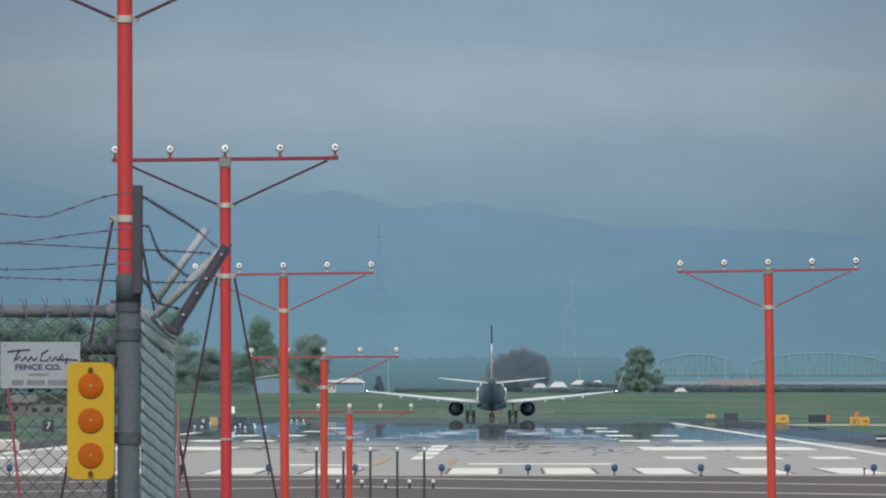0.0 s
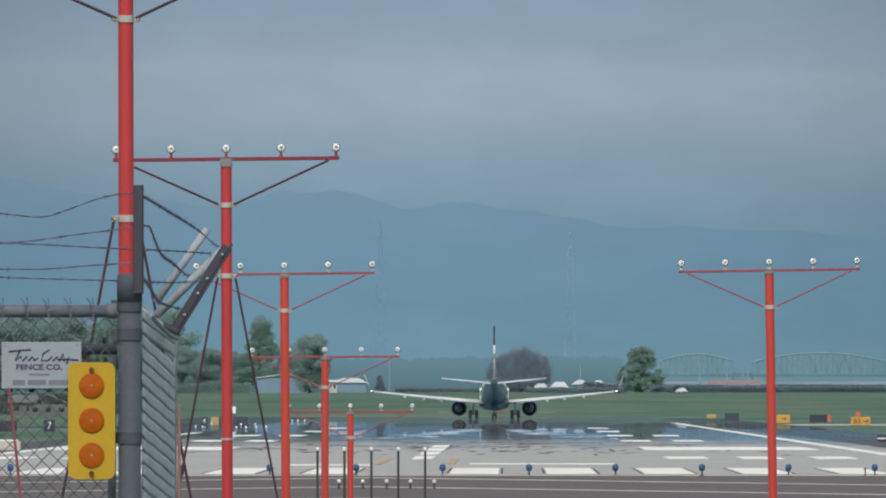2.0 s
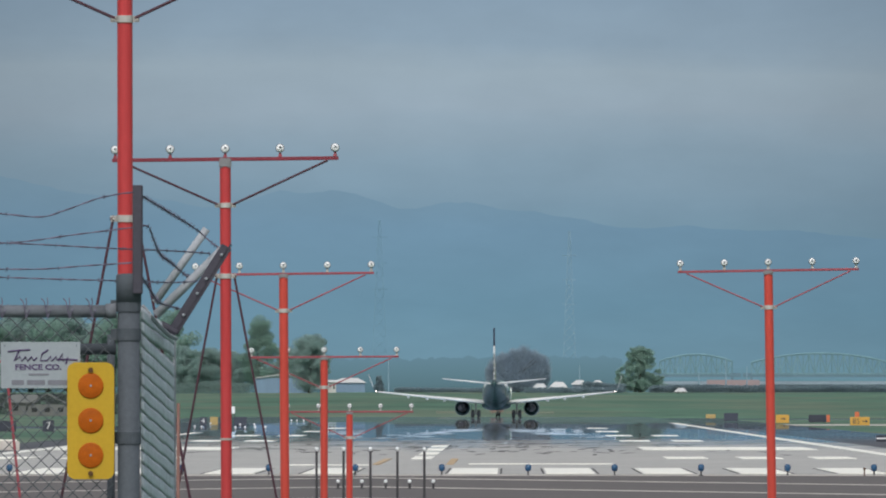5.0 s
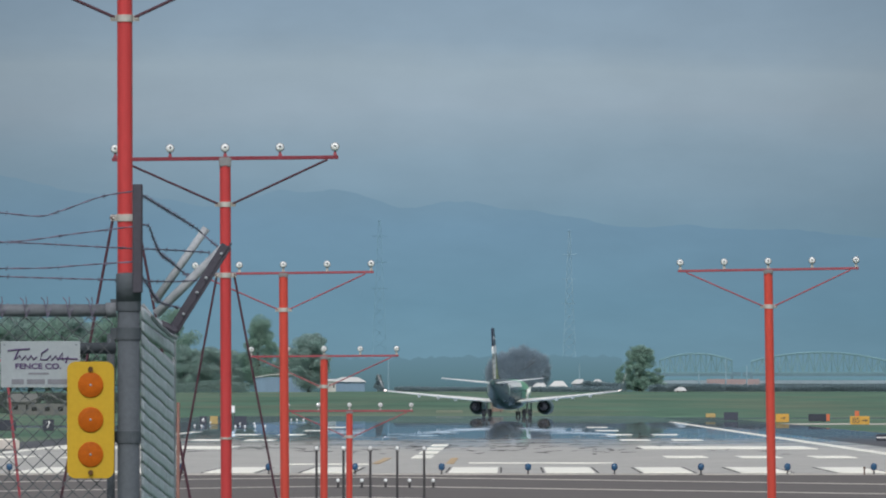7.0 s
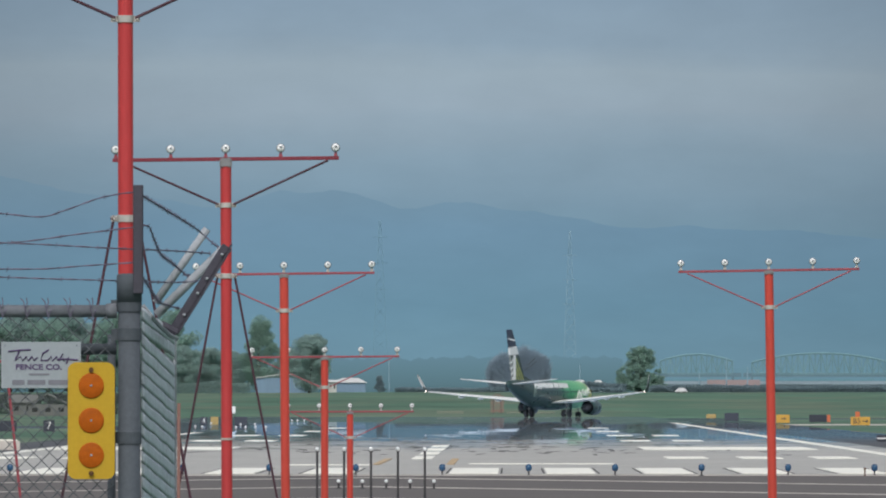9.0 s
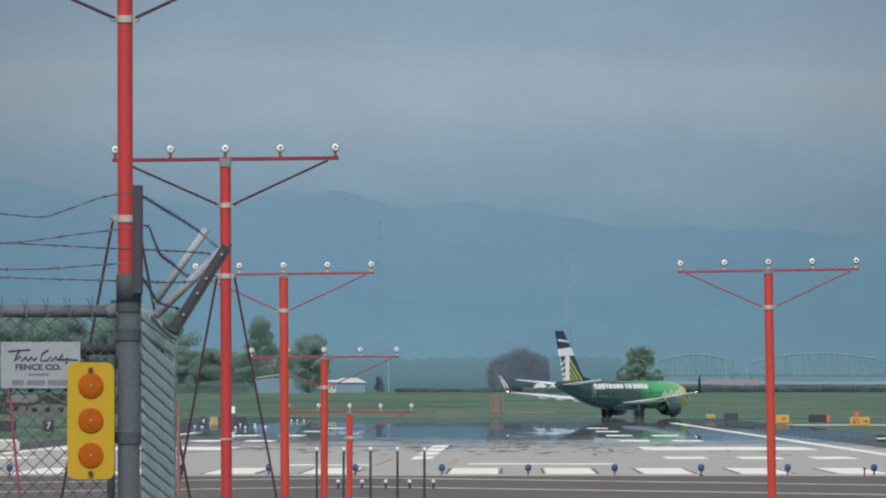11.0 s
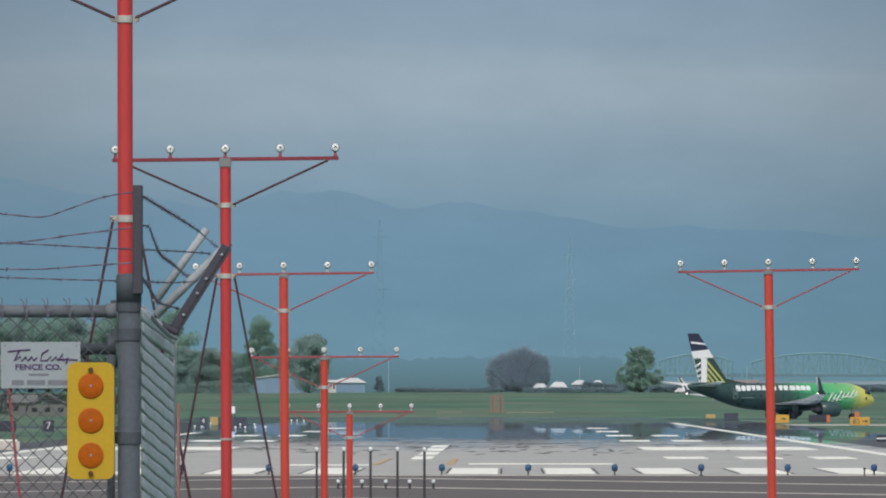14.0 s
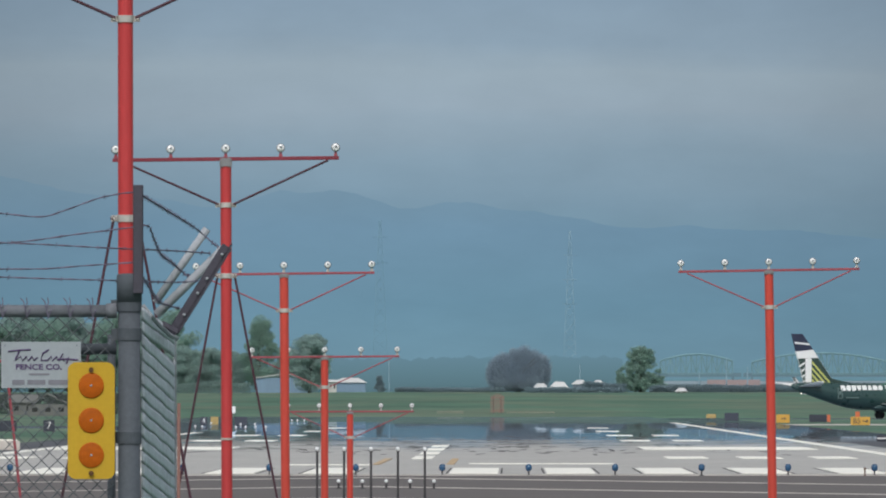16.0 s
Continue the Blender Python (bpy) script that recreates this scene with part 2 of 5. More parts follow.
def rod(bm, a, b, r, r2=None, seg=10, caps=True):
    a, b = Vector(a), Vector(b)
    d = b - a
    m = Matrix.Translation((a + b) / 2) @ d.to_track_quat("Z", "Y").to_matrix().to_4x4()
    return bmesh.ops.create_cone(bm, cap_ends=caps, segments=seg, radius1=r, radius2=r if r2 is None else r2, depth=d.length, matrix=m)["verts"]


def tube(bm, pts, r, seg=6):
    """A bent wire or pipe through pts, each with its own ring."""
    pts = [Vector(p) for p in pts]
    rings = []
    for i, p in enumerate(pts):
        d = (pts[min(i + 1, len(pts) - 1)] - pts[max(i - 1, 0)]).normalized()
        up = Vector((0, 0, 1)) if abs(d.z) < 0.9 else Vector((1, 0, 0))
        u = d.cross(up).normalized()
        v = u.cross(d)
        rr = r[i] if isinstance(r, (list, tuple)) else r
        rings.append([bm.verts.new(p + (u * math.cos(k * math.tau / seg) + v * math.sin(k * math.tau / seg)) * rr) for k in range(seg)])
    for a, b in zip(rings, rings[1:]):
        for k in range(seg):
            bm.faces.new((a[k], a[(k + 1) % seg], b[(k + 1) % seg], b[k]))
    bm.faces.new(rings[0][::-1])
    bm.faces.new(rings[-1])


def loft(bm, rings, close=True):
    vs = [[bm.verts.new(p) for p in ring] for ring in rings]
    n = len(vs[0])
    for a, b in zip(vs, vs[1:]):
        for k in range(n):
            bm.faces.new((a[k], a[(k + 1) % n], b[(k + 1) % n], b[k]))
    if close:
        bm.faces.new(vs[0][::-1])
        bm.faces.new(vs[-1])


def lathe(bm, profile, seg=16, m=None):
    """Turns (radius, z) about the z axis, then moves by m."""
    m = m or Matrix()
    loft(bm, [[m @ Vector((r * math.cos(k * math.tau / seg), r * math.sin(k * math.tau / seg), z)) for k in range(seg)] for r, z in profile])


def ball(bm, c, r, u=10, v=7):
    bmesh.ops.create_uvsphere(bm, u_segments=u, v_segments=v, radius=1.0, matrix=Matrix.Translation(c) @ Matrix.Diagonal((*((r, r, r) if not isinstance(r, tuple) else r), 1)))


def prism(bm, outline, lo, hi, axis="y"):
    """An outline of (u, v) made solid between lo and hi along an axis."""
    def at(u, v, w):
        return {"y": (u, w, v), "x": (w, u, v), "z": (u, v, w)}[axis]
    loft(bm, [[at(u, v, lo) for u, v in outline], [at(u, v, hi) for u, v in outline]])


def mesh_of(name, bm, material, smooth=False):
    bmesh.ops.recalc_face_normals(bm, faces=bm.faces[:])
    me = bpy.data.meshes.new(name)
    bm.to_mesh(me)
    bm.free()
    me.materials.append(material)
    if smooth:
        me.shade_smooth()
    return me


def part(name, bm, material, parent=None, label="", smooth=False):
    ob = new(name, mesh_of(name, bm, material, smooth))
    if parent is not None:
        ob.parent = parent
    if label:
        ob["label"] = label
    return ob


def bevelled(bm, w, seg=2):
    bmesh.ops.bevel(bm, geom=bm.edges[:], offset=w, segments=seg, affect="EDGES", clamp_overlap=True)


# ---- ground: one sheet from behind the camera to the far plain ----
def sstep(a, b, v):
    u = min(max((v - a) / (b - a), 0.0), 1.0)
    return u * u * (3 - 2 * u)


def ground_height(x, y):
    z = 1.12 - 1.75 * sstep(70, 330, y)
    z += 0.55 * sstep(545, 592, y)
    z -= 0.32 * sstep(18, 34, x) * sstep(2250, 2330, y) * (1 - sstep(2500, 2600, y))
    z += 4.2 * min(max((y - 2480) / 1160, 0.0), 1.0)
    return z


def make_ground():
    ys = list(np.arange(-150, 700, 12.0)) + list(np.arange(700, 2440, 60.0)) + list(np.arange(2440, 3720, 40.0)) + list(np.arange(3760, 4951, 120.0))
    xs = list(np.arange(-1800, -200, 160.0)) + list(np.arange(-200, 201, 20.0)) + list(np.arange(360, 1801, 160.0))
    bm = bmesh.new()
    g = [[bm.verts.new((x, y, ground_height(x, y) + 0.15 * noise.noise((x * 0.02, y * 0.02, 0)) * sstep(2480, 2900, y))) for x in xs] for y in ys]
    for a, b in zip(g, g[1:]):
        for k in range(len(xs) - 1):
            bm.faces.new((a[k], a[k + 1], b[k + 1], b[k]))
    tagged(part("ground", bm, M_GRASS, smooth=True), "green spring grass of the flat airfield and far bank", "grass", kind="structure")


make_ground()

CX = -3.93
THR = 594.0


def slab(name, x0, x1, y0, y1, z0, z1, material, label, category, kind="structure"):
    bm = bmesh.new()
    box(bm, ((x0 + x1) / 2, (y0 + y1) / 2, (z0 + z1) / 2), (x1 - x0, y1 - y0, z1 - z0))
    return tagged(part(name, bm, material), label, category, kind=kind)


runway = slab("runway", CX - 21.7, CX + 24.4, THR, 2480, -0.3, 0.03, M_CONC, "pale grey concrete runway with worn white markings", "runway")


def pad_z(y):
    return -0.01 - 0.0025 * (THR - y)


bm = bmesh.new()
loft(bm, [[(CX - 60, y, pad_z(y) - 0.06), (CX + 70, y, pad_z(y) - 0.06), (CX + 70, y, pad_z(y)), (CX - 60, y, pad_z(y))] for y in (395.0, 460.0, 530.0, THR - 0.05)])
tagged(part("blast_pad", bm, M_ASPH), "dark weathered asphalt blast pad before the runway", "pavement", kind="structure")
slab("shoulder_east", CX + 24.45, CX + 33, THR, 2330, -0.4, -0.01, M_SHOULD, "dark asphalt shoulder beside the runway", "pavement")
slab("shoulder_west", CX - 26.2, CX - 21.75, THR, 2900, -0.4, -0.01, M_SHOULD, "dark asphalt shoulder beside the runway", "pavement")
slab("shoulder_west_wide", CX - 34, CX - 26.25, 1450, 2900, -0.4, -0.01, M_SHOULD, "dark asphalt apron beside the shoulder", "pavement")
slab("shoulder_west_far", CX - 41, CX - 34.05, 1900, 2900, -0.4, -0.01, M_SHOULD, "dark asphalt apron beside the shoulder", "pavement")
slab("taxiway_exit", CX + 33.05, CX + 260, 2400, 2500, -0.6, -0.24, M_SHOULD, "dark asphalt taxiway leaving the runway", "taxiway")
slab("taxiway_entry", CX + 33.05, CX + 260, 1170, 1290, -0.4, -0.02, M_SHOULD, "dark asphalt taxiway joining the runway", "taxiway")
slab("gravel_strip", CX + 33.05, CX + 200, 1745, 1800, -0.4, -0.03, M_FADED, "pale gravel strip beside the signs", "gravel")
slab("taxiway_cross", CX - 260, CX - 34.05, 1580, 1660, -0.4, -0.02, M_SHOULD, "dark asphalt taxiway joining the runway", "taxiway")


def marking(name, x0, x1, y0, y1, material, label, z=0.03, t=0.025, group="runway markings"):
    bm = bmesh.new()
    nx, ny = max(2, int((x1 - x0) / 0.5)), 2
    # slightly wavering painted edges
    ring = []
    for k in range(nx + 1):
        ring.append((x0 + (x1 - x0) * k / nx, y0 + random.uniform(-0.25, 0.25)))
    for k in range(nx + 1):
        ring.append((x1 - (x1 - x0) * k / nx, y1 + random.uniform(-0.25, 0.25)))
    prism(bm, ring, z - 0.02, z + t, "z")
    return tagged(part(name, bm, material), label, "runway marking", group)


for side in (-1, 1):
    for k in range(6):
        x = CX + side * (1.75 + k * 3.5)
        marking("threshold_stripe", min(x, x + side * 1.75), max(x, x + side * 1.75), THR + 3, THR + 48, M_WHITE, "long white painted threshold stripe on concrete", group="threshold stripes")
    for y, n in ((THR + 152, 3), (THR + 457, 2), (THR + 610, 2), (THR + 762, 1), (THR + 914, 1)):
        for k in range(n):
            x = CX + side * (11.0 + k * 3.33)
            marking("touchdown_stripe", min(x, x + side * 1.83), max(x, x + side * 1.83), y, y + 23, M_WHITE, "white painted touchdown zone stripe on concrete", group="touchdown stripes")
    x = CX + side * 11.0
    marking("aiming_point_mark", min(x, x + side * 9.14), max(x, x + side * 9.14), THR + 282, THR + 330, M_WHITE, "wide white painted aiming point block", group="aiming point marks")
    x = CX + (22.0 if side > 0 else -20.75)
    marking("edge_line", x - 0.38, x + 0.38, THR + (30 if side > 0 else 50), 1320 if side < 0 else 1850, M_WHITE, "long white painted runway edge line", group="runway edge lines")
for k in range(4):
    marking("centre_line_dash", CX - 0.45, CX + 0.45, THR + 148 + k * 61, THR + 184 + k * 61, M_WHITE, "white painted centre line dash", group="centre line dashes")
for x in (-1.5, 1.5):
    marking("arrow_mark", CX + x - 0.16, CX + x + 0.16, THR + 84, THR + 150, M_YLINE, "faded orange painted arrow shaft on the runway")
marking("designator_bar", CX + 2.25, CX + 8.2, THR + 90, THR + 94, M_WHITE, "white painted bar of the runway lettering")
marking("designator_bar", CX - 5.2, CX - 1.7, THR + 78, THR + 83, M_WHITE, "white painted bar of the runway lettering")
marking("pad_line", CX - 55, CX + 65, THR - 2.2, THR - 0.6, M_FADED, "faded pale line across the asphalt", z=pad_z(THR - 2.2), t=0.02, group="blast pad lines")


def pad_chevron(tip, reach, wide):
    """A faded chevron whose point shows the way to the runway."""
    bm = bmesh.new()
    x0 = CX - 0.85
    for side in (-1, 1):
        n = max(2, int(reach / 1.5))
        rows = []
        for k in range(n + 1):
            d = reach * k / n
            y = tip - 1.93 * d + random.uniform(-0.25, 0.25)
            z = pad_z(y)
            rows.append([(x0 + side * d, y, z - 0.02), (x0 + side * d, y + wide, z - 0.02), (x0 + side * d, y + wide, pad_z(y + wide) + 0.02), (x0 + side * d, y, z + 0.02)])
        loft(bm, rows)
    tagged(part("pad_chevron", bm, M_FADED), "faded pale chevron line on the asphalt", "runway marking", "blast pad chevrons")


pad_chevron(580.0, 27.0, 1.7)
pad_chevron(540.0, 24.0, 1.7)
pad_chevron(496.0, 2.2, 1.6)

# slab joints across the runway and tyre rubber by the touchdown zone
bm = bmesh.new()
for k in range(240):
    x = CX + random.gauss(2, 8)
    y = THR + random.triangular(190, 700, 260)
    box(bm, (x, y, 0.036), (random.uniform(0.08, 0.35), random.uniform(3, 16), 0.008), Matrix.Rotation(random.uniform(-0.06, 0.06), 4, "Z"))
for side in (-1, 1):
    for k in range(6):
        x = CX + side * (1.75 + k * 3.5)
        for e in (x - 0.1 * side, x + 1.87 * side):
            box(bm, (e, THR + 26, 0.036), (0.065, 46, 0.008))
tagged(part("tyre_marks", bm, M_RUBBER), "dark rubber streaks and joints on concrete", "tyre mark", kind="stuff")


# ---- sky and hills ----
def backdrop():
    bm = bmesh.new()
    n = 48
    pts = [(math.sin(a) * 4940, math.cos(a) * 4940) for a in np.linspace(-0.45, 0.45, n)]
    lo = [bm.verts.new((x, y, -5)) for x, y in pts]
    hi = [bm.verts.new((x, y, 600)) for x, y in pts]
    for k in range(n - 1):
        bm.faces.new((lo[k], lo[k + 1], hi[k + 1], hi[k]))
    stops = [(0.0, srgb(113, 150, 167)), (0.34, srgb(114, 149, 168)), (0.46, srgb(124, 152, 171)), (0.56, srgb(136, 160, 177)), (0.66, srgb(150, 168, 182)),
             (0.76, srgb(153, 171, 184)), (0.83, srgb(142, 163, 180)), (1.0, srgb(134, 157, 177))]
    m = distance_backdrop("cloudy_sky", stops, 0.0, 120.942 * 1.08, 18.0, across=((0.0, 0.81), (0.22, 0.96), (0.5, 1.0), (0.8, 0.95), (1.0, 0.84)))
    tagged(part("sky_backdrop", bm, m), "hazy layered grey-blue overcast sky", "sky", kind="structure")


backdrop()


def hills(name, y, profile, stops, low, high, rough, label):
    """A far ridge: a wooded crest line with slopes that fall towards the plain."""
    bm = bmesh.new()
    xs = np.linspace(-900, 900, 721)
    px, pz = [p[0] for p in profile], [p[1] for p in profile]
    rows = []
    for frac, dy in ((1.0, 0), (0.75, -25), (0.45, -60), (0.15, -110), (0.0, -150), (-0.2, -160)):
        row = []
        for x in xs:
            h = float(np.interp(x, px, pz))
            h += rough * noise.fractal((x * 0.05, frac * 3, y * 0.01), 0.9, 2.1, 6) * (0.4 + frac)
            row.append(bm.verts.new((x, y + dy + 10 * noise.noise((x * 0.02, frac * 4, 2.0)), h * frac)))
        rows.append(row)
    for a, b in zip(rows, rows[1:]):
        for k in range(len(xs) - 1):
            bm.faces.new((a[k], a[k + 1], b[k + 1], b[k]))
    # the ridge glows; its blue haze is only these colours by height
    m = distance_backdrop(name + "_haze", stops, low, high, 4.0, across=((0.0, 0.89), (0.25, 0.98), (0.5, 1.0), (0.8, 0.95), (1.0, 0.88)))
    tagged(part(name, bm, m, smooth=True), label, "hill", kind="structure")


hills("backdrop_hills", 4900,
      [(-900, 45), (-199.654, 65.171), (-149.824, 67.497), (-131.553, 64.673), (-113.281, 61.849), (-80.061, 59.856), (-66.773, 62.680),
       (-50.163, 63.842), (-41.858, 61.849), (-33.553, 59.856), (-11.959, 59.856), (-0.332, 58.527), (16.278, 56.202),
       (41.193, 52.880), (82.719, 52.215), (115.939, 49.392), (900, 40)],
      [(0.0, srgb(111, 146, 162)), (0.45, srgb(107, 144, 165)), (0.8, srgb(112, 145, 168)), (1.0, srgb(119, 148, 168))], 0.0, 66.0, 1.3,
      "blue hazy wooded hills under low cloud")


def far_woods(name, y, x0, x1, top, stops, seed, label):
    """A far belt of woods with haze in its glow colours: an uneven canopy line over a rounded front."""
    bm = bmesh.new()
    xs = np.arange(x0, x1, 0.7)
    rows = []
    for frac, dy in ((1.0, 0), (0.85, -4), (0.5, -8), (0.0, -10), (-0.3, -10)):
        rows.append([bm.verts.new((x, y + dy, 4.0 + (top * (0.88 + 0.12 * noise.noise((x * 0.03, seed, 0))) + 0.9 * noise.fractal((x * 0.4, seed, frac), 0.7, 2.0, 5)) * frac)) for x in xs])
    for a, b in zip(rows, rows[1:]):
        for k in range(len(xs) - 1):
            bm.faces.new((a[k], a[k + 1], b[k + 1], b[k]))
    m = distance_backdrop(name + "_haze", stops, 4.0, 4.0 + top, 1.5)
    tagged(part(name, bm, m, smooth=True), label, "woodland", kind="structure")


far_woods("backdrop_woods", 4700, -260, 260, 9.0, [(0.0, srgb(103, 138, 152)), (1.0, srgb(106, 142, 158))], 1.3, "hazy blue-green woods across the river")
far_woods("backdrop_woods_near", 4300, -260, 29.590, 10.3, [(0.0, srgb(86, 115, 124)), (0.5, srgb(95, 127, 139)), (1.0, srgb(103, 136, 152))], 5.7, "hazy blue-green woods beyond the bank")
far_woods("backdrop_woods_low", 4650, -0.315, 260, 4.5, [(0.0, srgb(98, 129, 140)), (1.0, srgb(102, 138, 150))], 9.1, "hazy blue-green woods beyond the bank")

# ---- trees ----
M_BARK = mat("tree_bark", (0.09, 0.075, 0.07), 0.9, vary=0.3, scale=1.0)


def leafy(name, base, spread=0.25):
    m = mat(name, base, 0.9, vary=0.1, scale=0.3, bump=0.0, spec=0.05)
    n, l = m.node_tree.nodes, m.node_tree.links
    g = n.new("ShaderNodeNewGeometry")
    r = n.new("ShaderNodeMapRange")
    r.inputs["To Min"].default_value, r.inputs["To Max"].default_value = 1 - spread, 1 + spread
    l.new(g.outputs["Random Per Island"], r.inputs["Value"])
    hs = n.new("ShaderNodeHueSaturation")
    b = n["Principled BSDF"]
    l.new(b.inputs["Base Color"].links[0].from_socket, hs.inputs["Color"])
    l.new(r.outputs["Result"], hs.inputs["Value"])
    l.new(hs.outputs["Color"], b.inputs["Base Color"])
    tl = n.new("ShaderNodeBsdfTranslucent")
    l.new(hs.outputs["Color"], tl.inputs["Color"])
    mix = n.new("ShaderNodeMixShader")
    mix.inputs["Fac"].default_value = 0.6
    l.new(b.outputs[0], mix.inputs[1])
    l.new(tl.outputs[0], mix.inputs[2])
    l.new(mix.outputs[0], n["Material Output"].inputs["Surface"])
    return m


# these five leaf colours are paled and blued to hold distance haze
M_LEAF = leafy("hazed_spring_leaves", (0.34, 0.49, 0.43), 0.05)
M_LEAFD = leafy("hazed_blue_green_leaves", (0.38, 0.51, 0.485), 0.05)
M_TWIG = leafy("hazed_budding_twigs", (0.42, 0.51, 0.585), 0.05)
M_FARD = leafy("hazed_hedge_leaves", (0.28, 0.37, 0.41), 0.06)
M_DIM = leafy("hazed_green_scrub", (0.27, 0.37, 0.345), 0.06)
M_SCRUB = leafy("dull_scrub", (0.17, 0.2, 0.19), 0.15)


def leaf_cloud(cloud, c, r, count, size, rng):
    """Adds count small leaf quads, turned every way, inside an ellipsoid about c."""
    g = np.random.default_rng(rng.randrange(1 << 30))
    d = g.normal(size=(count, 3))
    d *= (g.random((count, 1)) ** 0.45) / np.linalg.norm(d, axis=1, keepdims=True)
    p = np.array(c) + d * np.array(r)
    u = g.normal(size=(count, 3))
    u /= np.linalg.norm(u, axis=1, keepdims=True)
    v = np.cross(u, g.normal(size=(count, 3)))
    v /= np.linalg.norm(v, axis=1, keepdims=True)
    w = np.cross(u, v)
    sz = size * g.uniform(0.5, 1.3, (count, 1))
    cloud.append(np.stack([p + v * sz, p + w * sz * 0.7, p - v * sz, p - w * sz * 0.7 + u * sz * 0.3], axis=1).reshape(-1, 3))


def cloud_mesh(name, cloud, material, parent=None):
    co = np.concatenate(cloud).astype(np.float32)
    n = len(co)
    me = bpy.data.meshes.new(name)
    me.vertices.add(n)
    me.vertices.foreach_set("co", co.ravel())
    me.loops.add(n)
    me.loops.foreach_set("vertex_index", np.arange(n, dtype=np.int32))
    me.polygons.add(n // 4)
    me.polygons.foreach_set("loop_start", np.arange(0, n, 4, dtype=np.int32))
    me.update(calc_edges=True)
    me.validate()
    me.materials.append(material)
    ob = new(name, me)
    if parent is not None:
        ob.parent = parent
    return ob


def tree(x, y, height, width, label, leaf, seed, density=1.0, size=0.35, low=0.03, name="tree"):
    rng = random.Random(seed)
    z0 = ground_height(x, y) - 0.3
    t = new(name)
    t.location = (x, y, z0)
    tagged(t, label, "tree")
    bm = bmesh.new()
    h = height
    trunk = [Vector((0, 0, 0))]
    for k in range(1, 7):
        trunk.append(Vector((rng.uniform(-0.02, 0.02) * h, rng.uniform(-0.02, 0.02) * h, h * 0.8 * k / 6)))
    tube(bm, trunk, [h * 0.03 * (1 - k / 7.5) for k in range(7)], 8)
    tips = []
    for k in range(26):
        f = rng.uniform(low + 0.05, 0.95)
        i = min(int(f * 6), 5)
        a = trunk[i].lerp(trunk[i + 1], f * 6 - i)
        ang = rng.uniform(0, math.tau)
        # crown outline: fullest a little below the middle
        span = width * 0.5 * math.sqrt(max(0.05, 1 - ((f - 0.45) / 0.6) ** 2)) * rng.uniform(0.6, 1.0)
        b = a + Vector((math.cos(ang) * span, math.sin(ang) * span, h * rng.uniform(0.05, 0.2)))
        mid = a.lerp(b, 0.5) + Vector((0, 0, -0.02 * h))
        tube(bm, [a, mid, b], [h * 0.011, h * 0.007, h * 0.003], 5)
        tips += [b, a.lerp(b, 0.6)]
    part("trunk", bm, M_BARK, t, smooth=True)
    cloud = []
    for p in tips:
        r = width * rng.uniform(0.1, 0.19)
        leaf_cloud(cloud, p, (r, r, r * 0.8), int(150 * density), size, rng)
    leaf_cloud(cloud, trunk[-1], (width * 0.28, width * 0.28, h * 0.19), int(1000 * density), size, rng)
    leaf_cloud(cloud, (0, 0, h * 0.22), (width * 0.4, width * 0.4, h * 0.2), int(900 * density), size, rng)
    leaf_cloud(cloud, (0, 0, h * 0.5), (width * 0.4, width * 0.4, h * 0.3), int(1100 * density), size, rng)
    cloud_mesh("crown", cloud, leaf, t)
    return t


def lobed_tree(x, y, label, seed, lobes, leaf=None, size=0.1):
    """A leafy tree whose crown swells into lobes: (sideways, height, half width, half height) each, filled with small clumps of leaves."""
    rng = random.Random(seed)
    t = new("tree")
    t.location = (x, y, ground_height(x, y) - 0.3)
    tagged(t, label, "tree")
    bm = bmesh.new()
    top = max(z + h for _, z, _, h in lobes)
    tube(bm, [Vector((0, 0, 0)), Vector((0.15, 0, top * 0.3)), Vector((-0.1, 0, top * 0.6)), Vector((0.1, 0, top * 0.85))], [0.42, 0.33, 0.2, 0.06], 8)
    for dx, z, w, h in lobes:
        tube(bm, [Vector((0, 0, z * 0.4)), Vector((dx * 0.5, 0.2, z * 0.75)), Vector((dx, 0, z + h * 0.4))], [0.16, 0.1, 0.04], 6)
    part("trunk", bm, M_BARK, t, smooth=True)
    cloud = []
    for dx, z, w, h in lobes:
        n = int(9 * w * h)
        for _ in range(n):
            d = Vector((rng.gauss(0, 1), rng.gauss(0, 1), rng.gauss(0, 1))).normalized() * rng.random() ** 0.4
            c = (dx + d.x * w, d.y * w, max(0.5, z + d.z * h))
            r = rng.uniform(0.35, 0.85)
            leaf_cloud(cloud, c, (r, r, r * 0.8), 150, size, rng)
    cloud_mesh("crown", cloud, leaf or M_LEAF, t)


def conifer(x, y, height, width, label, seed):
    rng = random.Random(seed)
    t = new("conifer")
    t.location = (x, y, ground_height(x, y) - 0.2)
    tagged(t, label, "tree")
    bm = bmesh.new()
    rod(bm, (0, 0, 0), (0, 0, height), height * 0.025, height * 0.004, 7)
    part("trunk", bm, M_BARK, t)
    cloud = []
    for k in range(60):
        f = rng.uniform(0.1, 1)
        ang = rng.uniform(0, math.tau)
        r = width * 0.5 * (1 - f) * rng.uniform(0.5, 1)
        leaf_cloud(cloud, (math.cos(ang) * r, math.sin(ang) * r, f * height), (0.6, 0.6, 0.35), 30, 0.16, rng)
    cloud_mesh("crown", cloud, M_FARD, t)


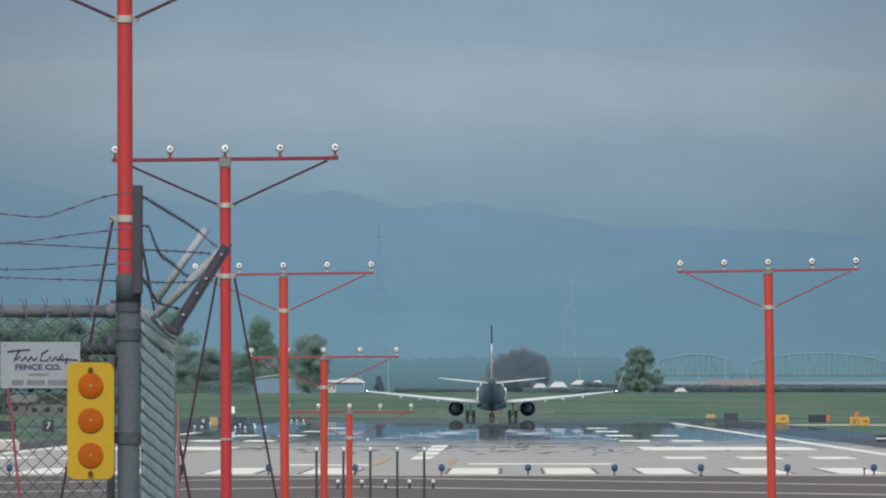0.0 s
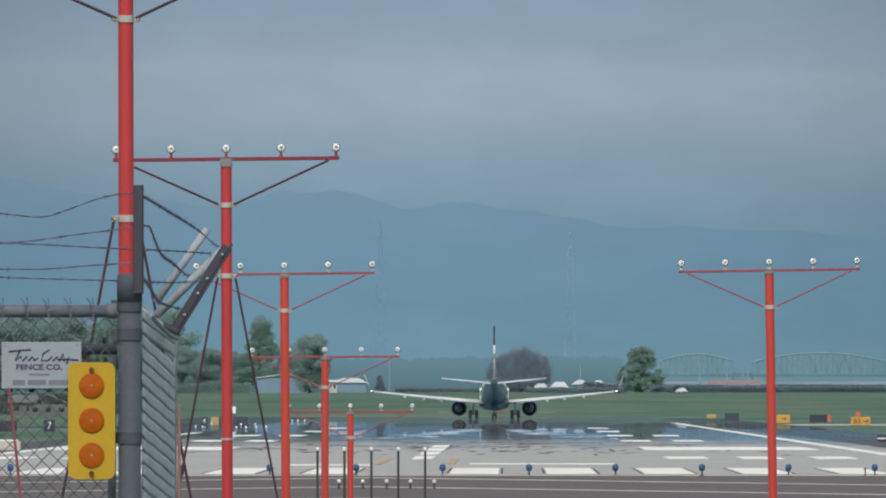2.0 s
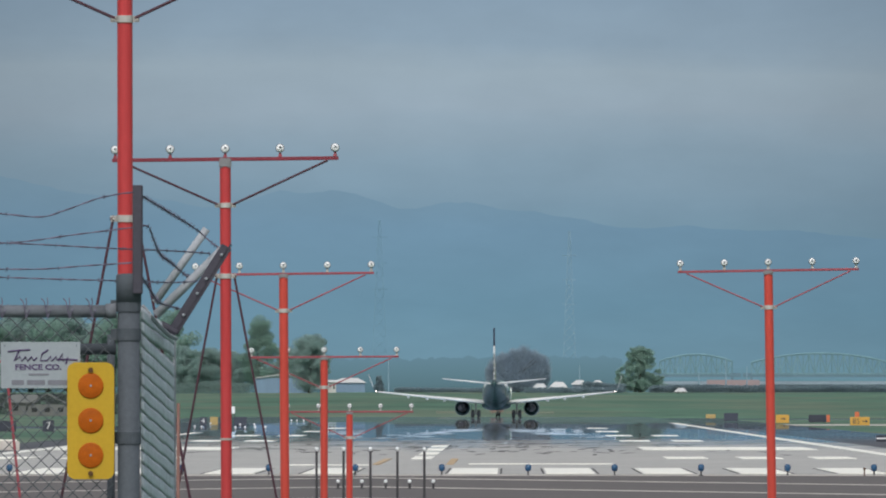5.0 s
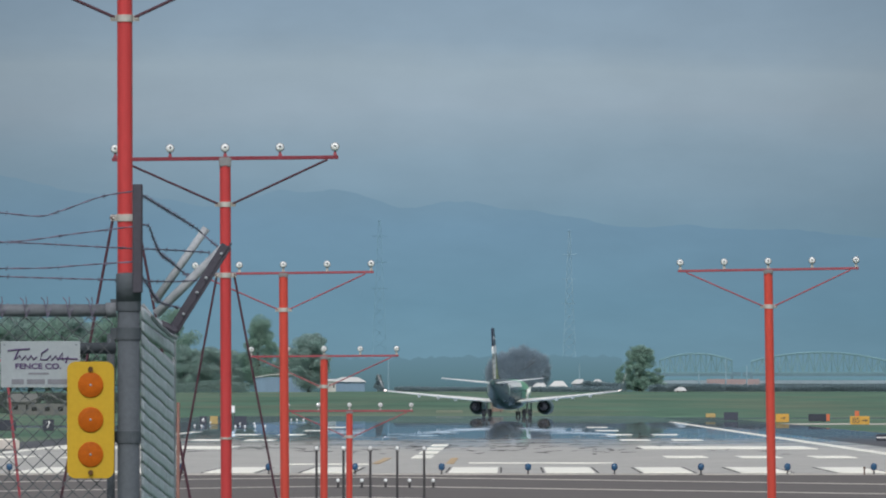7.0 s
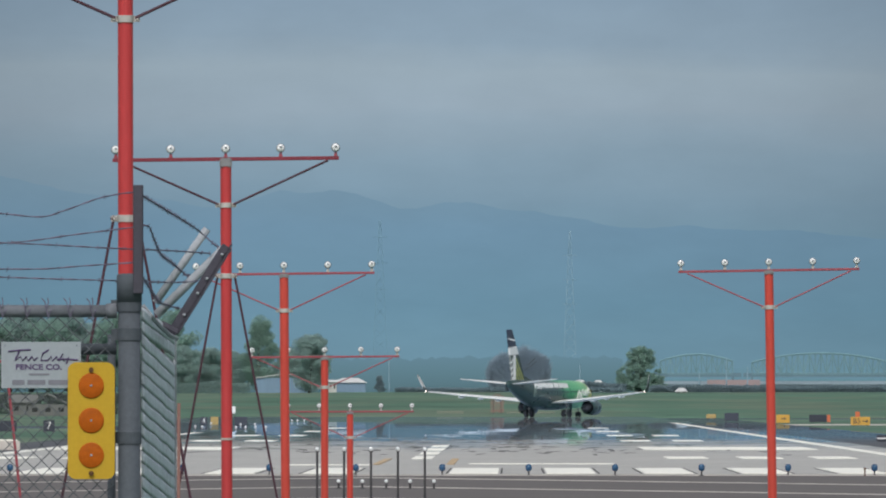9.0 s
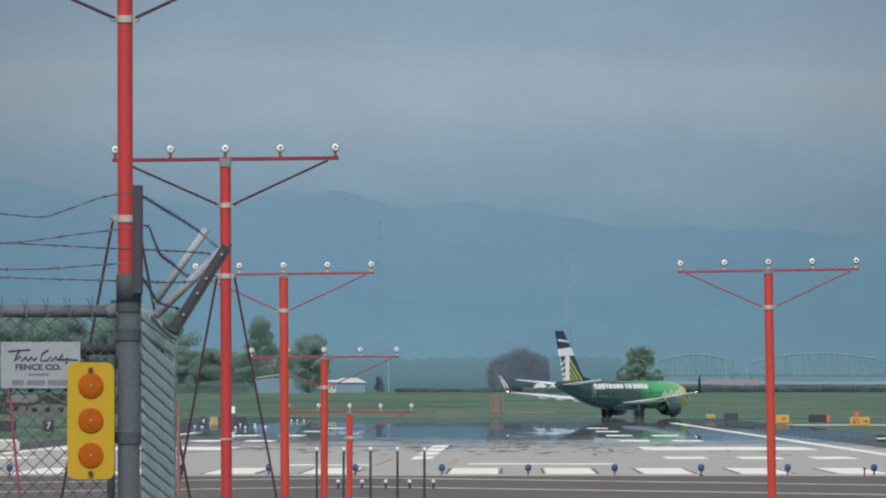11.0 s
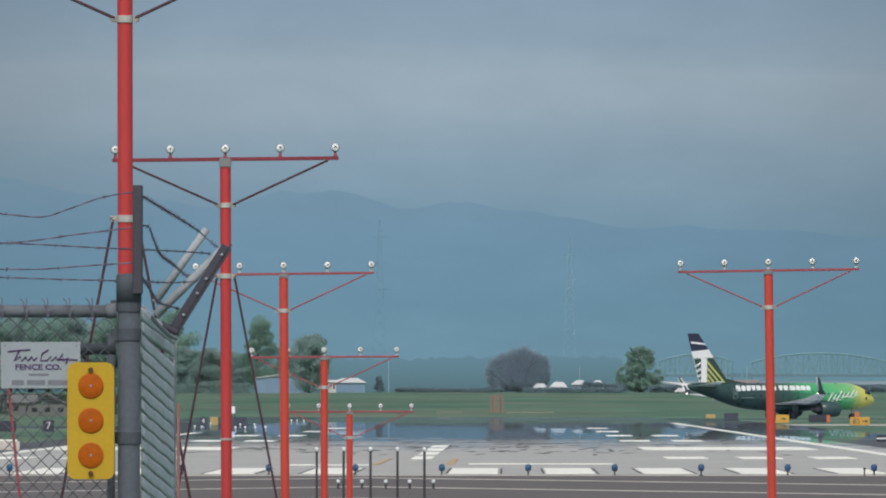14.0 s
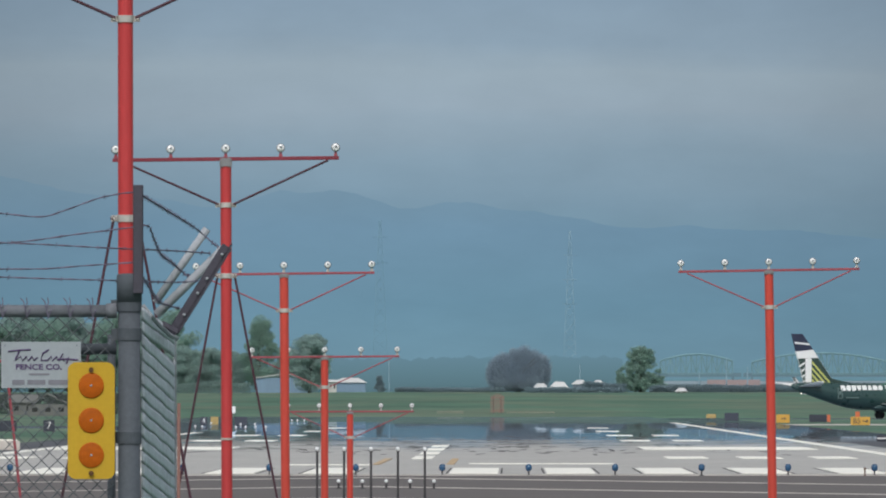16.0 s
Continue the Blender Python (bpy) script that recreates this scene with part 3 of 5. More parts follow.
def belt(name, x0, x1, y, h0, h1, depth, count, size, leaf, label, seed):
    """A far row of trees or shrubs whose single stems cannot be told apart: many small leafy clumps."""
    rng = random.Random(seed)
    cloud = []
    for _ in range(count):
        x = rng.uniform(x0, x1)
        yy = y + rng.uniform(-depth, depth)
        z0 = ground_height(x, yy) - 0.2
        h = h0 + (h1 - h0) * (0.5 + 0.5 * noise.noise((x * 0.035, seed * 3.1, 0))) * (0.75 + 0.35 * noise.noise((x * 0.15, seed, 4)))
        r = size * rng.uniform(0.8, 2.0)
        leaf_cloud(cloud, (x, yy, z0 + h * (1 - rng.random() ** 1.7)), (r * 1.4, r, r), 14, size * 0.55, rng)
    tagged(cloud_mesh(name, cloud, leaf), label, "woodland", kind="stuff")


def twig_tree(x, y, height, width, label, seed):
    """A broad tree before its leaves are out: forked limbs and a haze of fine upright twigs."""
    rng = random.Random(seed)
    g = np.random.default_rng(seed)
    t = new("budding_tree")
    t.location = (x, y, ground_height(x, y) - 0.3)
    tagged(t, label, "tree")
    h = height
    bm = bmesh.new()
    tube(bm, [Vector((0, 0, 0)), Vector((0.1, 0, h * 0.2)), Vector((-0.1, 0, h * 0.55))], [0.38, 0.3, 0.16], 8)
    for k in range(22):
        a = Vector((0, 0, h * rng.uniform(0.12, 0.45)))
        ang = rng.uniform(0, math.tau)
        lift = rng.uniform(0.1, 0.5)
        b = a + Vector((math.cos(ang) * width * 0.36, math.sin(ang) * width * 0.36, h * lift)) * rng.uniform(0.6, 1)
        tube(bm, [a, a.lerp(b, 0.5) + Vector((0, 0, 0.3)), b], [0.11, 0.07, 0.03], 5)
    part("trunk", bm, M_BARK, t, smooth=True)
    lobes = np.array(((-5.6, 4.3, 2.0, 3.6), (-3.4, 5.3, 3.0, 4.0), (-0.6, 6.0, 2.8, 4.3), (1.4, 6.4, 2.3, 4.4), (3.8, 5.7, 2.7, 4.1), (5.9, 4.9, 1.7, 3.8), (0.0, 2.7, 6.6, 2.4), (-1.5, 4.0, 5.0, 4.0), (2.5, 4.0, 4.6, 4.0))) * np.array((width / 15.2, h / 10.8, width / 15.2, h / 10.8))
    n = 60000
    pick = lobes[g.choice(len(lobes), n, p=np.array((0.06, 0.11, 0.11, 0.1, 0.11, 0.06, 0.15, 0.15, 0.15)))]
    d = g.normal(size=(n, 3))
    d /= np.linalg.norm(d, axis=1, keepdims=True)
    rad = g.random(n) ** 0.42 * g.uniform(0.8, 1.05, n)
    p = d * rad[:, None] * np.stack([pick[:, 2], pick[:, 2], pick[:, 3]], axis=1)
    p[:, 0] += pick[:, 0]
    p[:, 2] += pick[:, 1]
    p[:, 2] = np.where(p[:, 2] < 0.7, 0.7 + g.random(n) * h * 0.3, p[:, 2])
    grow = d * np.array((0.8, 0.8, 0.5)) + np.array((0, 0, 0.5)) + g.normal(size=(n, 3)) * 0.3
    grow /= np.linalg.norm(grow, axis=1, keepdims=True)
    grow *= g.uniform(0.35, 1.0, (n, 1))
    side = np.cross(grow, g.normal(size=(n, 3)))
    side *= 0.042 / np.linalg.norm(side, axis=1, keepdims=True)
    cloud = [np.stack([p - grow - side, p - grow * 0.2 + side, p + grow, p - grow * 0.2 - side], axis=1).reshape(-1, 3)]
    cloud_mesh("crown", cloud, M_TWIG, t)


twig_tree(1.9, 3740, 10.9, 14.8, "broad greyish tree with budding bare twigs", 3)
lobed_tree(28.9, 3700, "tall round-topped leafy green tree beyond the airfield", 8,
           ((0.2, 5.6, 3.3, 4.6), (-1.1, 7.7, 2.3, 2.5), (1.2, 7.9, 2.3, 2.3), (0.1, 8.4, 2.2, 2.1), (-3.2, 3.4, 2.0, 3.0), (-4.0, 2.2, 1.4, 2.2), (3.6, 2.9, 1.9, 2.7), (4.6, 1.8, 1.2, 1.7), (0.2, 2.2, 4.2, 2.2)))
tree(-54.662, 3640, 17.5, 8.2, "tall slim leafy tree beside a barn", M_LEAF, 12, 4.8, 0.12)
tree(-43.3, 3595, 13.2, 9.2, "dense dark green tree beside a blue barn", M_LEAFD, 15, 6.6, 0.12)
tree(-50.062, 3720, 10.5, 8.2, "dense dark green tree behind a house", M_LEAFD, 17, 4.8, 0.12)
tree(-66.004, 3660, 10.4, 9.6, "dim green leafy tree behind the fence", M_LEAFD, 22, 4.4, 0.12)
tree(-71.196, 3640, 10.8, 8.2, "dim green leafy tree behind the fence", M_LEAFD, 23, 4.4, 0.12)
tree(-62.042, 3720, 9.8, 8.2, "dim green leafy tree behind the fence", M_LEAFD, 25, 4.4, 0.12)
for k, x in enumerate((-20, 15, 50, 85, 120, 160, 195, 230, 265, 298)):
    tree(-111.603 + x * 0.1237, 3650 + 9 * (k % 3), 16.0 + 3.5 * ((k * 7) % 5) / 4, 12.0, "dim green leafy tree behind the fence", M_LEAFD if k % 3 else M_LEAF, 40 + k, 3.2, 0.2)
conifer(-28.973, 3700, 3.7, 3.2, "small dark pointed conifer near a house", 5)
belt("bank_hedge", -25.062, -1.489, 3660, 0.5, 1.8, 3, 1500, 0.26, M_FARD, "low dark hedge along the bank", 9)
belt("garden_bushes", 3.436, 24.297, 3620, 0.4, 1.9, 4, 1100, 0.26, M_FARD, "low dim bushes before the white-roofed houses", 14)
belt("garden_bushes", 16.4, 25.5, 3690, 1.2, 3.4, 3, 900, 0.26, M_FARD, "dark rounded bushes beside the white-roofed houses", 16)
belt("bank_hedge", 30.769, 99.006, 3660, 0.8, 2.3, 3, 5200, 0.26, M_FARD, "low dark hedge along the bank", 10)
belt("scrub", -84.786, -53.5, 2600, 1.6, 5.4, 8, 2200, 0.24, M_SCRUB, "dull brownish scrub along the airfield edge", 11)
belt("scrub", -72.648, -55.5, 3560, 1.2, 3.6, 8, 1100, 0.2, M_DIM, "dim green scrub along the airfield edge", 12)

# ---- aircraft ----
def livery():
    """Glossy green paint that runs from dark green aft to bright green and yellow at the nose, in slanted blends."""
    m = mat("green_livery_paint", (0.02, 0.1, 0.05), 0.3, vary=0.12, scale=0.8, bump=0.0, spec=0.5)
    n, l = m.node_tree.nodes, m.node_tree.links
    b = n["Principled BSDF"]
    tc = n.new("ShaderNodeTexCoord")
    sep = n.new("ShaderNodeSeparateXYZ")
    l.new(tc.outputs["Object"], sep.inputs[0])
    mp = n.new("ShaderNodeMapping")
    mp.inputs["Scale"].default_value = (0.25, 0.2, 0.45)
    l.new(tc.outputs["Object"], mp.inputs["Vector"])
    nz = n.new("ShaderNodeTexNoise")
    nz.inputs["Scale"].default_value = 1.0
    l.new(mp.outputs["Vector"], nz.inputs["Vector"])
    a1 = n.new("ShaderNodeMath")
    a1.operation = "MULTIPLY_ADD"
    a1.inputs[1].default_value = 1.1
    l.new(sep.outputs["Z"], a1.inputs[0])
    l.new(sep.outputs["Y"], a1.inputs[2])
    a2 = n.new("ShaderNodeMath")
    a2.operation = "MULTIPLY_ADD"
    a2.inputs[1].default_value = 4.0
    l.new(nz.outputs["Fac"], a2.inputs[0])
    l.new(a1.outputs[0], a2.inputs[2])
    rg = n.new("ShaderNodeMapRange")
    rg.inputs["From Min"].default_value, rg.inputs["From Max"].default_value = 0.0, 21.0
    l.new(a2.outputs[0], rg.inputs["Value"])
    cr = n.new("ShaderNodeValToRGB")
    ramp_stops(cr, [(0.0, (0.026, 0.06, 0.058, 1)), (0.27, (0.028, 0.072, 0.064, 1)), (0.36, (0.03, 0.15, 0.085, 1)), (0.46, (0.045, 0.31, 0.13, 1)), (0.68, (0.09, 0.42, 0.17, 1)), (0.84, (0.17, 0.46, 0.19, 1)), (1.0, (0.26, 0.5, 0.2, 1))])
    l.new(rg.outputs["Result"], cr.inputs["Fac"])
    hs = n.new("ShaderNodeHueSaturation")
    front = n.new("ShaderNodeMapRange")
    front.inputs["From Min"].default_value, front.inputs["From Max"].default_value = 11.3, 13.7
    l.new(sep.outputs["Y"], front.inputs["Value"])
    mx = n.new("ShaderNodeMix")
    mx.data_type = "RGBA"
    mx.inputs["B"].default_value = (0.66, 0.62, 0.13, 1)
    l.new(front.outputs["Result"], mx.inputs["Factor"])
    l.new(cr.outputs["Color"], mx.inputs["A"])
    l.new(mx.outputs["Result"], hs.inputs["Color"])
    l.new(b.inputs["Base Color"].links[0].from_node.inputs["Value"].links[0].from_socket, hs.inputs["Value"])
    l.new(hs.outputs["Color"], b.inputs["Base Color"])
    return m


M_LIV = livery()
M_WING = mat("wing_grey_paint", (0.8, 0.81, 0.8), 0.4, vary=0.08, scale=0.8, bump=0.0)
M_WLET = mat("winglet_paint", (0.05, 0.07, 0.075), 0.45, vary=0.15, scale=0.8, bump=0.0)
M_WLET2 = mat("pale_grey_outline_paint", (0.14, 0.2, 0.19), 0.4, vary=0.1, scale=0.8, bump=0.0)
M_NAVY = mat("navy_fin_paint", (0.03, 0.036, 0.07), 0.35, vary=0.1, scale=0.8, bump=0.0)
M_FING = mat("dark_green_fin_paint", (0.035, 0.065, 0.055), 0.35, vary=0.1, scale=0.8, bump=0.0)
M_FINW = mat("white_fin_paint", (0.78, 0.79, 0.78), 0.35, vary=0.05, scale=0.8, bump=0.0)
M_FINY = mat("yellow_green_fin_paint", (0.55, 0.57, 0.16), 0.35, vary=0.08, scale=0.8, bump=0.0)
M_ENG = mat("engine_cowl_paint", (0.04, 0.08, 0.08), 0.3, vary=0.12, scale=1.0, bump=0.0)
M_ENGIN = mat("engine_nozzle_metal", (0.12, 0.12, 0.13), 0.45, 0.7, vary=0.2, scale=3.0)
M_TYRE = mat("black_tyre_rubber", (0.035, 0.038, 0.045), 0.85, vary=0.2, scale=5.0)
M_STRUT = mat("landing_gear_metal", (0.2, 0.205, 0.21), 0.45, 0.4, scale=5.0)
M_GLASS = mat("cockpit_glass", (0.015, 0.02, 0.025), 0.08, vary=0.1, scale=3.0, bump=0.0, spec=0.8)
M_TIP = glow("tip_light", (1.0, 0.75, 0.7), 9.0)
NOSE = 16.6


def ring(s, zc, hw, hh, n=28):
    return [(hw * math.cos(k * math.tau / n), NOSE - s, zc + hh * math.sin(k * math.tau / n)) for k in range(n)]


def foil(s0, chord, thick, n=9):
    """Upper and lower outline of a wing section, from s0 aft: (s, dz)."""
    up = [(s0 + chord * (1 - math.cos(math.pi * k / n)) / 2, thick * (math.sin(math.pi * (k / n) ** 0.7)) * 0.6) for k in range(n + 1)]
    lo = [(s, -0.65 * dz) for s, dz in up[-2:0:-1]]
    return up + lo


def wing_panel(bm, sections, flip=1):
    """sections: (x, s of the leading edge, chord, z, thickness)."""
    loft(bm, [[(flip * x, NOSE - s, z + dz) for s, dz in foil(s0, c, th)] for x, s0, c, z, th in sections])


WHEELS = []


def wheel(bm, parent, hub, radius, label):
    w = part("wheel", bm, M_TYRE, parent, label, True)
    w.location = hub
    b = bmesh.new()
    lathe(b, ((radius * 0.5, -0.1), (radius * 0.52, 0.0), (radius * 0.5, 0.1)), 12, Matrix.Rotation(radians(90), 4, "Y"))
    part("hub", b, M_STRUT, w)
    WHEELS.append((w, hub, radius))


def make_aircraft():
    a = new("airliner")
    tagged(a, "green and yellow painted twin-engine airliner taxiing on its wheels", "airplane")
    bm = bmesh.new()
    loft(bm, [ring(*s) for s in ((0.02, 2.72, 0.1, 0.1), (0.25, 2.74, 0.42, 0.4), (0.7, 2.8, 0.78, 0.74), (1.4, 2.92, 1.14, 1.1), (2.2, 3.06, 1.42, 1.42), (3.2, 3.2, 1.65, 1.72), (4.6, 3.28, 1.82, 1.94), (6.4, 3.3, 1.88, 2.0),
                                 (14, 3.3, 1.88, 2.0), (21.5, 3.3, 1.88, 2.0), (24, 3.45, 1.78, 1.86), (26.5, 3.78, 1.5, 1.56), (29, 4.2, 1.1, 1.2), (31, 4.5, 0.74, 0.86), (32.6, 4.72, 0.42, 0.54), (33.4, 4.82, 0.18, 0.25))])
    part("fuselage", bm, M_LIV, a, "green fuselage paling to yellow at the nose", True)
    bm = bmesh.new()
    loft(bm, [ring(s, 1.75, w, h, 20) for s, w, h in ((10.5, 0.3, 0.2), (12, 1.6, 0.55), (14, 2.0, 0.72), (17.5, 2.0, 0.72), (19.5, 1.4, 0.5), (21, 0.3, 0.2))])
    part("belly_fairing", bm, M_ENG, a, smooth=True)
    for side in (1, -1):
        bm = bmesh.new()
        wing_panel(bm, ((1.2, 10.9, 8.2, 2.1, 0.62), (5.4, 13.7, 4.9, 2.5, 0.5), (11, 16.95, 3.2, 3.06, 0.32), (16.45, 20.2, 1.75, 3.64, 0.18)), side)
        wing = part("wing", bm, M_WING, a, "pale grey swept wing", True)
        bm = bmesh.new()
        wing_panel(bm, ((16.4, 20.2, 1.75, 3.63, 0.18), (16.8, 20.6, 1.35, 3.78, 0.12), (17.05, 21.2, 0.98, 4.3, 0.09), (17.7, 22.3, 0.55, 6.1, 0.06)), side)
        winglet = part("winglet", bm, M_WLET, wing, "dark upturned winglet", True)
        bm = bmesh.new()
        wing_panel(bm, ((17.04, 21.95, 0.28, 4.25, 0.16), (17.69, 22.68, 0.2, 6.0, 0.12)), side)
        part("winglet_stripe", bm, M_WING, winglet, "pale trailing stripe of the winglet", True)
        bm = bmesh.new()
        wing_panel(bm, ((16.99, 21.25, 0.32, 4.32, 0.05), (17.64, 22.34, 0.18, 6.05, 0.04)), side)
        part("winglet_leading_strip", bm, M_WING, winglet, "pale leading strip of the winglet", True)
        for x, s in ((7.2, 17.8), (9.6, 18.7), (12.2, 19.5)):
            bm = bmesh.new()
            z = 2.5 + (x - 5.4) * 0.103
            loft(bm, [[(side * x + r * math.cos(k * math.tau / 8), NOSE - ss, z - 0.25 + r * math.sin(k * math.tau / 8)) for k in range(8)] for ss, r in ((s - 1.6, 0.04), (s - 0.8, 0.2), (s + 0.2, 0.2), (s + 1.1, 0.03))])
            part("flap_fairing", bm, M_WING, wing, smooth=True)
        bm = bmesh.new()
        ball(bm, (side * 16.7, NOSE - 21.95, 3.73), 0.068)
        part("tip_light", bm, M_TIP, wing, "small glowing wing tip light")
        bm = bmesh.new()
        wing_panel(bm, ((0.3, 28.6, 3.9, 4.75, 0.3), (7.15, 32.0, 1.4, 5.45, 0.12)), side)
        part("tailplane", bm, M_WING, a, "pale grey horizontal tailplane", True)
        ex = 4.83 * side
        bm = bmesh.new()
        m = Matrix.Translation((ex, NOSE - 10.0, 1.42)) @ Matrix.Rotation(radians(90), 4, "X")
        lathe(bm, ((0.86, 0.02), (1.0, 0.0), (1.08, 0.25), (1.12, 1.0), (1.08, 2.2), (0.95, 3.3), (0.88, 3.3), (0.84, 2.6), (0.3, 2.5)), 24, m)
        eng = part("engine", bm, M_ENG, a, "dark engine nacelle under the wing", True)
        bm = bmesh.new()
        lathe(bm, ((0.62, 2.4), (0.6, 3.6), (0.48, 4.3), (0.4, 4.3), (0.25, 4.4), (0.05, 4.9)), 20, m)
        part("nozzle", bm, M_ENGIN, eng, smooth=True)
        bm = bmesh.new()
        lathe(bm, ((0.84, 0.5), (0.3, 0.55), (0.05, 0.2)), 20, m)
        part("fan", bm, M_ENGIN, eng, smooth=True)
        bm = bmesh.new()
        prism(bm, [(NOSE - 10.2, 2.5), (NOSE - 12.5, 2.75), (NOSE - 15.5, 2.7), (NOSE - 13.5, 2.2), (NOSE - 11, 2.3)], ex - 0.14, ex + 0.14, "x")
        part("pylon", bm, M_ENG, eng)
        gear = part("main_gear_strut", rod_mesh((2.86 * side, 0, 2.3), (2.86 * side, 0, 0.55), 0.13, ((2.4 * side, 0, 0.55), (3.3 * side, 0, 0.55), 0.1)), M_STRUT, a)
        for dx in (-0.43, 0.43):
            bm = bmesh.new()
            lathe(bm, ((0.3, -0.23), (0.5, -0.23), (0.56, -0.15), (0.57, 0), (0.56, 0.15), (0.5, 0.23), (0.3, 0.23)), 20, Matrix.Rotation(radians(90), 4, "Y"))
            wheel(bm, gear, (2.86 * side + dx, 0, 0.57), 0.57, "black main landing gear wheel")
        bm = bmesh.new()
        box(bm, (3.45 * side, 0, 1.5), (0.06, 1.1, 1.0))
        part("gear_door", bm, M_ENG, gear)
        # raised fin decoration, on both faces of the fin
        fx = 0.095 * side
        bm = bmesh.new()
        strip(bm, 10.2, 9.9, 9.0, 8.85, 0.0, 1.0, fx, side)
        part("fin_band", bm, M_FINW, a, "white band across the tail fin")
        bm = bmesh.new()
        strip(bm, 11.1, 11.35, 10.85, 11.05, 0.0, 0.95, fx, side)
        part("fin_ribbon", bm, M_FINW, a)
        bm = bmesh.new()
        prism(bm, [(NOSE - 30.05, 8.9), (NOSE - 31.1, 8.9), (NOSE - 31.1, 5.35), (NOSE - 30.05, 5.35)], fx - 0.02, fx + 0.02, "x")
        part("fin_stem", bm, M_FINW, a, "white upright stripe on the tail fin")
        for z in (8.55, 7.65, 6.75, 5.95):
            bm = bmesh.new()
            fin_stripe(bm, z, 29.97, -1, 0.38, fx)
            part("fin_stripe", bm, M_FINY, a, "yellow-green slanted fin stripe")
            bm = bmesh.new()
            fin_stripe(bm, z - 0.15, 31.18, 1, 0.3, fx)
            part("fin_stripe", bm, M_FINW, a, "white slanted fin stripe")
        # the title stands as a row of plain solid white shapes
        s = 25.4
        for kind in "boevbabo veibbbo":
            if kind == " ":
                s -= 0.3
                continue
            w = {"i": 0.36, "e": 0.8}.get(kind, 0.84)
            u, v = w * 0.45, 0.42
            shape = {"o": ((-u, -v * 0.5), (-u * 0.5, -v), (u * 0.5, -v), (u, -v * 0.5), (u, v * 0.5), (u * 0.5, v), (-u * 0.5, v), (-u, v * 0.5)),
                     "v": ((-u * 0.5, -v), (u * 0.5, -v), (u, v), (-u, v)),
                     "a": ((-u, -v), (u, -v), (u * 0.5, v), (-u * 0.5, v)),
                     "e": ((-u, -v), (u * 0.6, -v), (u, -v * 0.4), (u, v), (-u, v)),
                     "b": ((-u, -v), (u, -v), (u, v * 0.5), (u * 0.6, v), (-u, v)),
                     "i": ((-u, -v), (u, -v), (u, v), (-u, v))}[kind]
            bm = bmesh.new()
            prism(bm, shape, -0.045, 0.045, "x")
            zc = 4.5
            x = side * (math.sqrt(max(0.0, 1 - ((zc - body_z(s)) / body_h(s)) ** 2)) * body_w(s) + 0.03)
            bm.transform(Matrix.Translation((x, NOSE - s, zc)) @ Matrix.Rotation(radians(-16 * side), 4, "Y"))
            part("title_block", bm, M_FINW, a, "solid white title shape")
            s -= w + 0.07
        # a pale crest outline aft of the blocks and a slim bar below them
        bm = bmesh.new()
        for ss, zc, w, h in ((26.3, 3.75, 0.1, 1.5), (25.65, 3.75, 0.1, 1.5), (25.98, 4.5, 0.7, 0.1), (25.98, 3.0, 0.7, 0.1), (25.98, 3.8, 0.3, 0.5)):
            x = side * (math.sqrt(max(0.0, 1 - ((zc - body_z(ss)) / body_h(ss)) ** 2)) * body_w(ss) + 0.02)
            box(bm, (x, NOSE - ss, zc), (0.08, w, h))
        part("crest_outline", bm, M_WLET2, a, "pale grey crest outline")
        bm = bmesh.new()
        box(bm, (side * (body_w(24.0) + 0.01), NOSE - 24.0, 3.1), (0.08, 2.2, 0.14))
        part("title_underline", bm, M_WLET2, a, "slim grey-green bar")
        for k in range(7):
            bm = bmesh.new()
            ss = 9.2 - k * 0.78
            zc = 3.15 + 0.1 * k
            h = (1.9, 1.0, 1.7, 0.8, 0.9, 1.5, 0.8)[k]
            x = side * (math.sqrt(1 - ((zc - body_z(ss)) / body_h(ss)) ** 2) * body_w(ss) + 0.04)
            box(bm, (x, NOSE - ss, zc), (0.1, 0.13, h), Matrix.Rotation(radians(-35), 4, "X"))
            box(bm, (x, NOSE - ss + 0.2, zc - h * 0.3), (0.1, 0.6, 0.1), Matrix.Rotation(radians(12), 4, "X"))
            part("script_stroke", bm, M_FINW, a, "white slanted script stroke")
        bm = bmesh.new()
        ball(bm, (side * (body_w(2.45) - 0.05), NOSE - 2.45, 3.02), (0.1, 0.26, 0.24), 12, 8)
        part("nose_emblem", bm, M_FING, a, "small dark round emblem near the nose")
        for k in range(30):
            ss = 6.4 + k * 0.6
            bm = bmesh.new()
            box(bm, (side * 1.83, NOSE - ss, 3.66), (0.1, 0.2, 0.26))
            part("cabin_window", bm, M_ENG, a)
        for k, (ss, w) in enumerate(((1.75, 0.5), (2.35, 0.55))):
            bm = bmesh.new()
            x = side * body_w(ss) * 0.82
            box(bm, (x, NOSE - ss, 3.75 + k * 0.08), (0.25, w, 0.42), Matrix.Rotation(radians(-20 * side), 4, "Z") @ Matrix.Rotation(radians(-35 * side), 4, "Y"))
            part("cockpit_window", bm, M_GLASS, a)
    bm = bmesh.new()
    loft(bm, [[(dx, NOSE - s, z) for s, dx in fin_ring(z)] for z in (4.4, 5.4, 7, 9, 10.0)])
    part("tail_fin", bm, M_FINW, a, "tall swept tail fin", True)
    bm = bmesh.new()
    loft(bm, [[(dx, NOSE - s, z) for s, dx in fin_ring(z)] for z in (10.003, 11, 12.3, 12.52)])
    part("fin_tip", bm, M_NAVY, a, "navy tip of the tail fin", True)
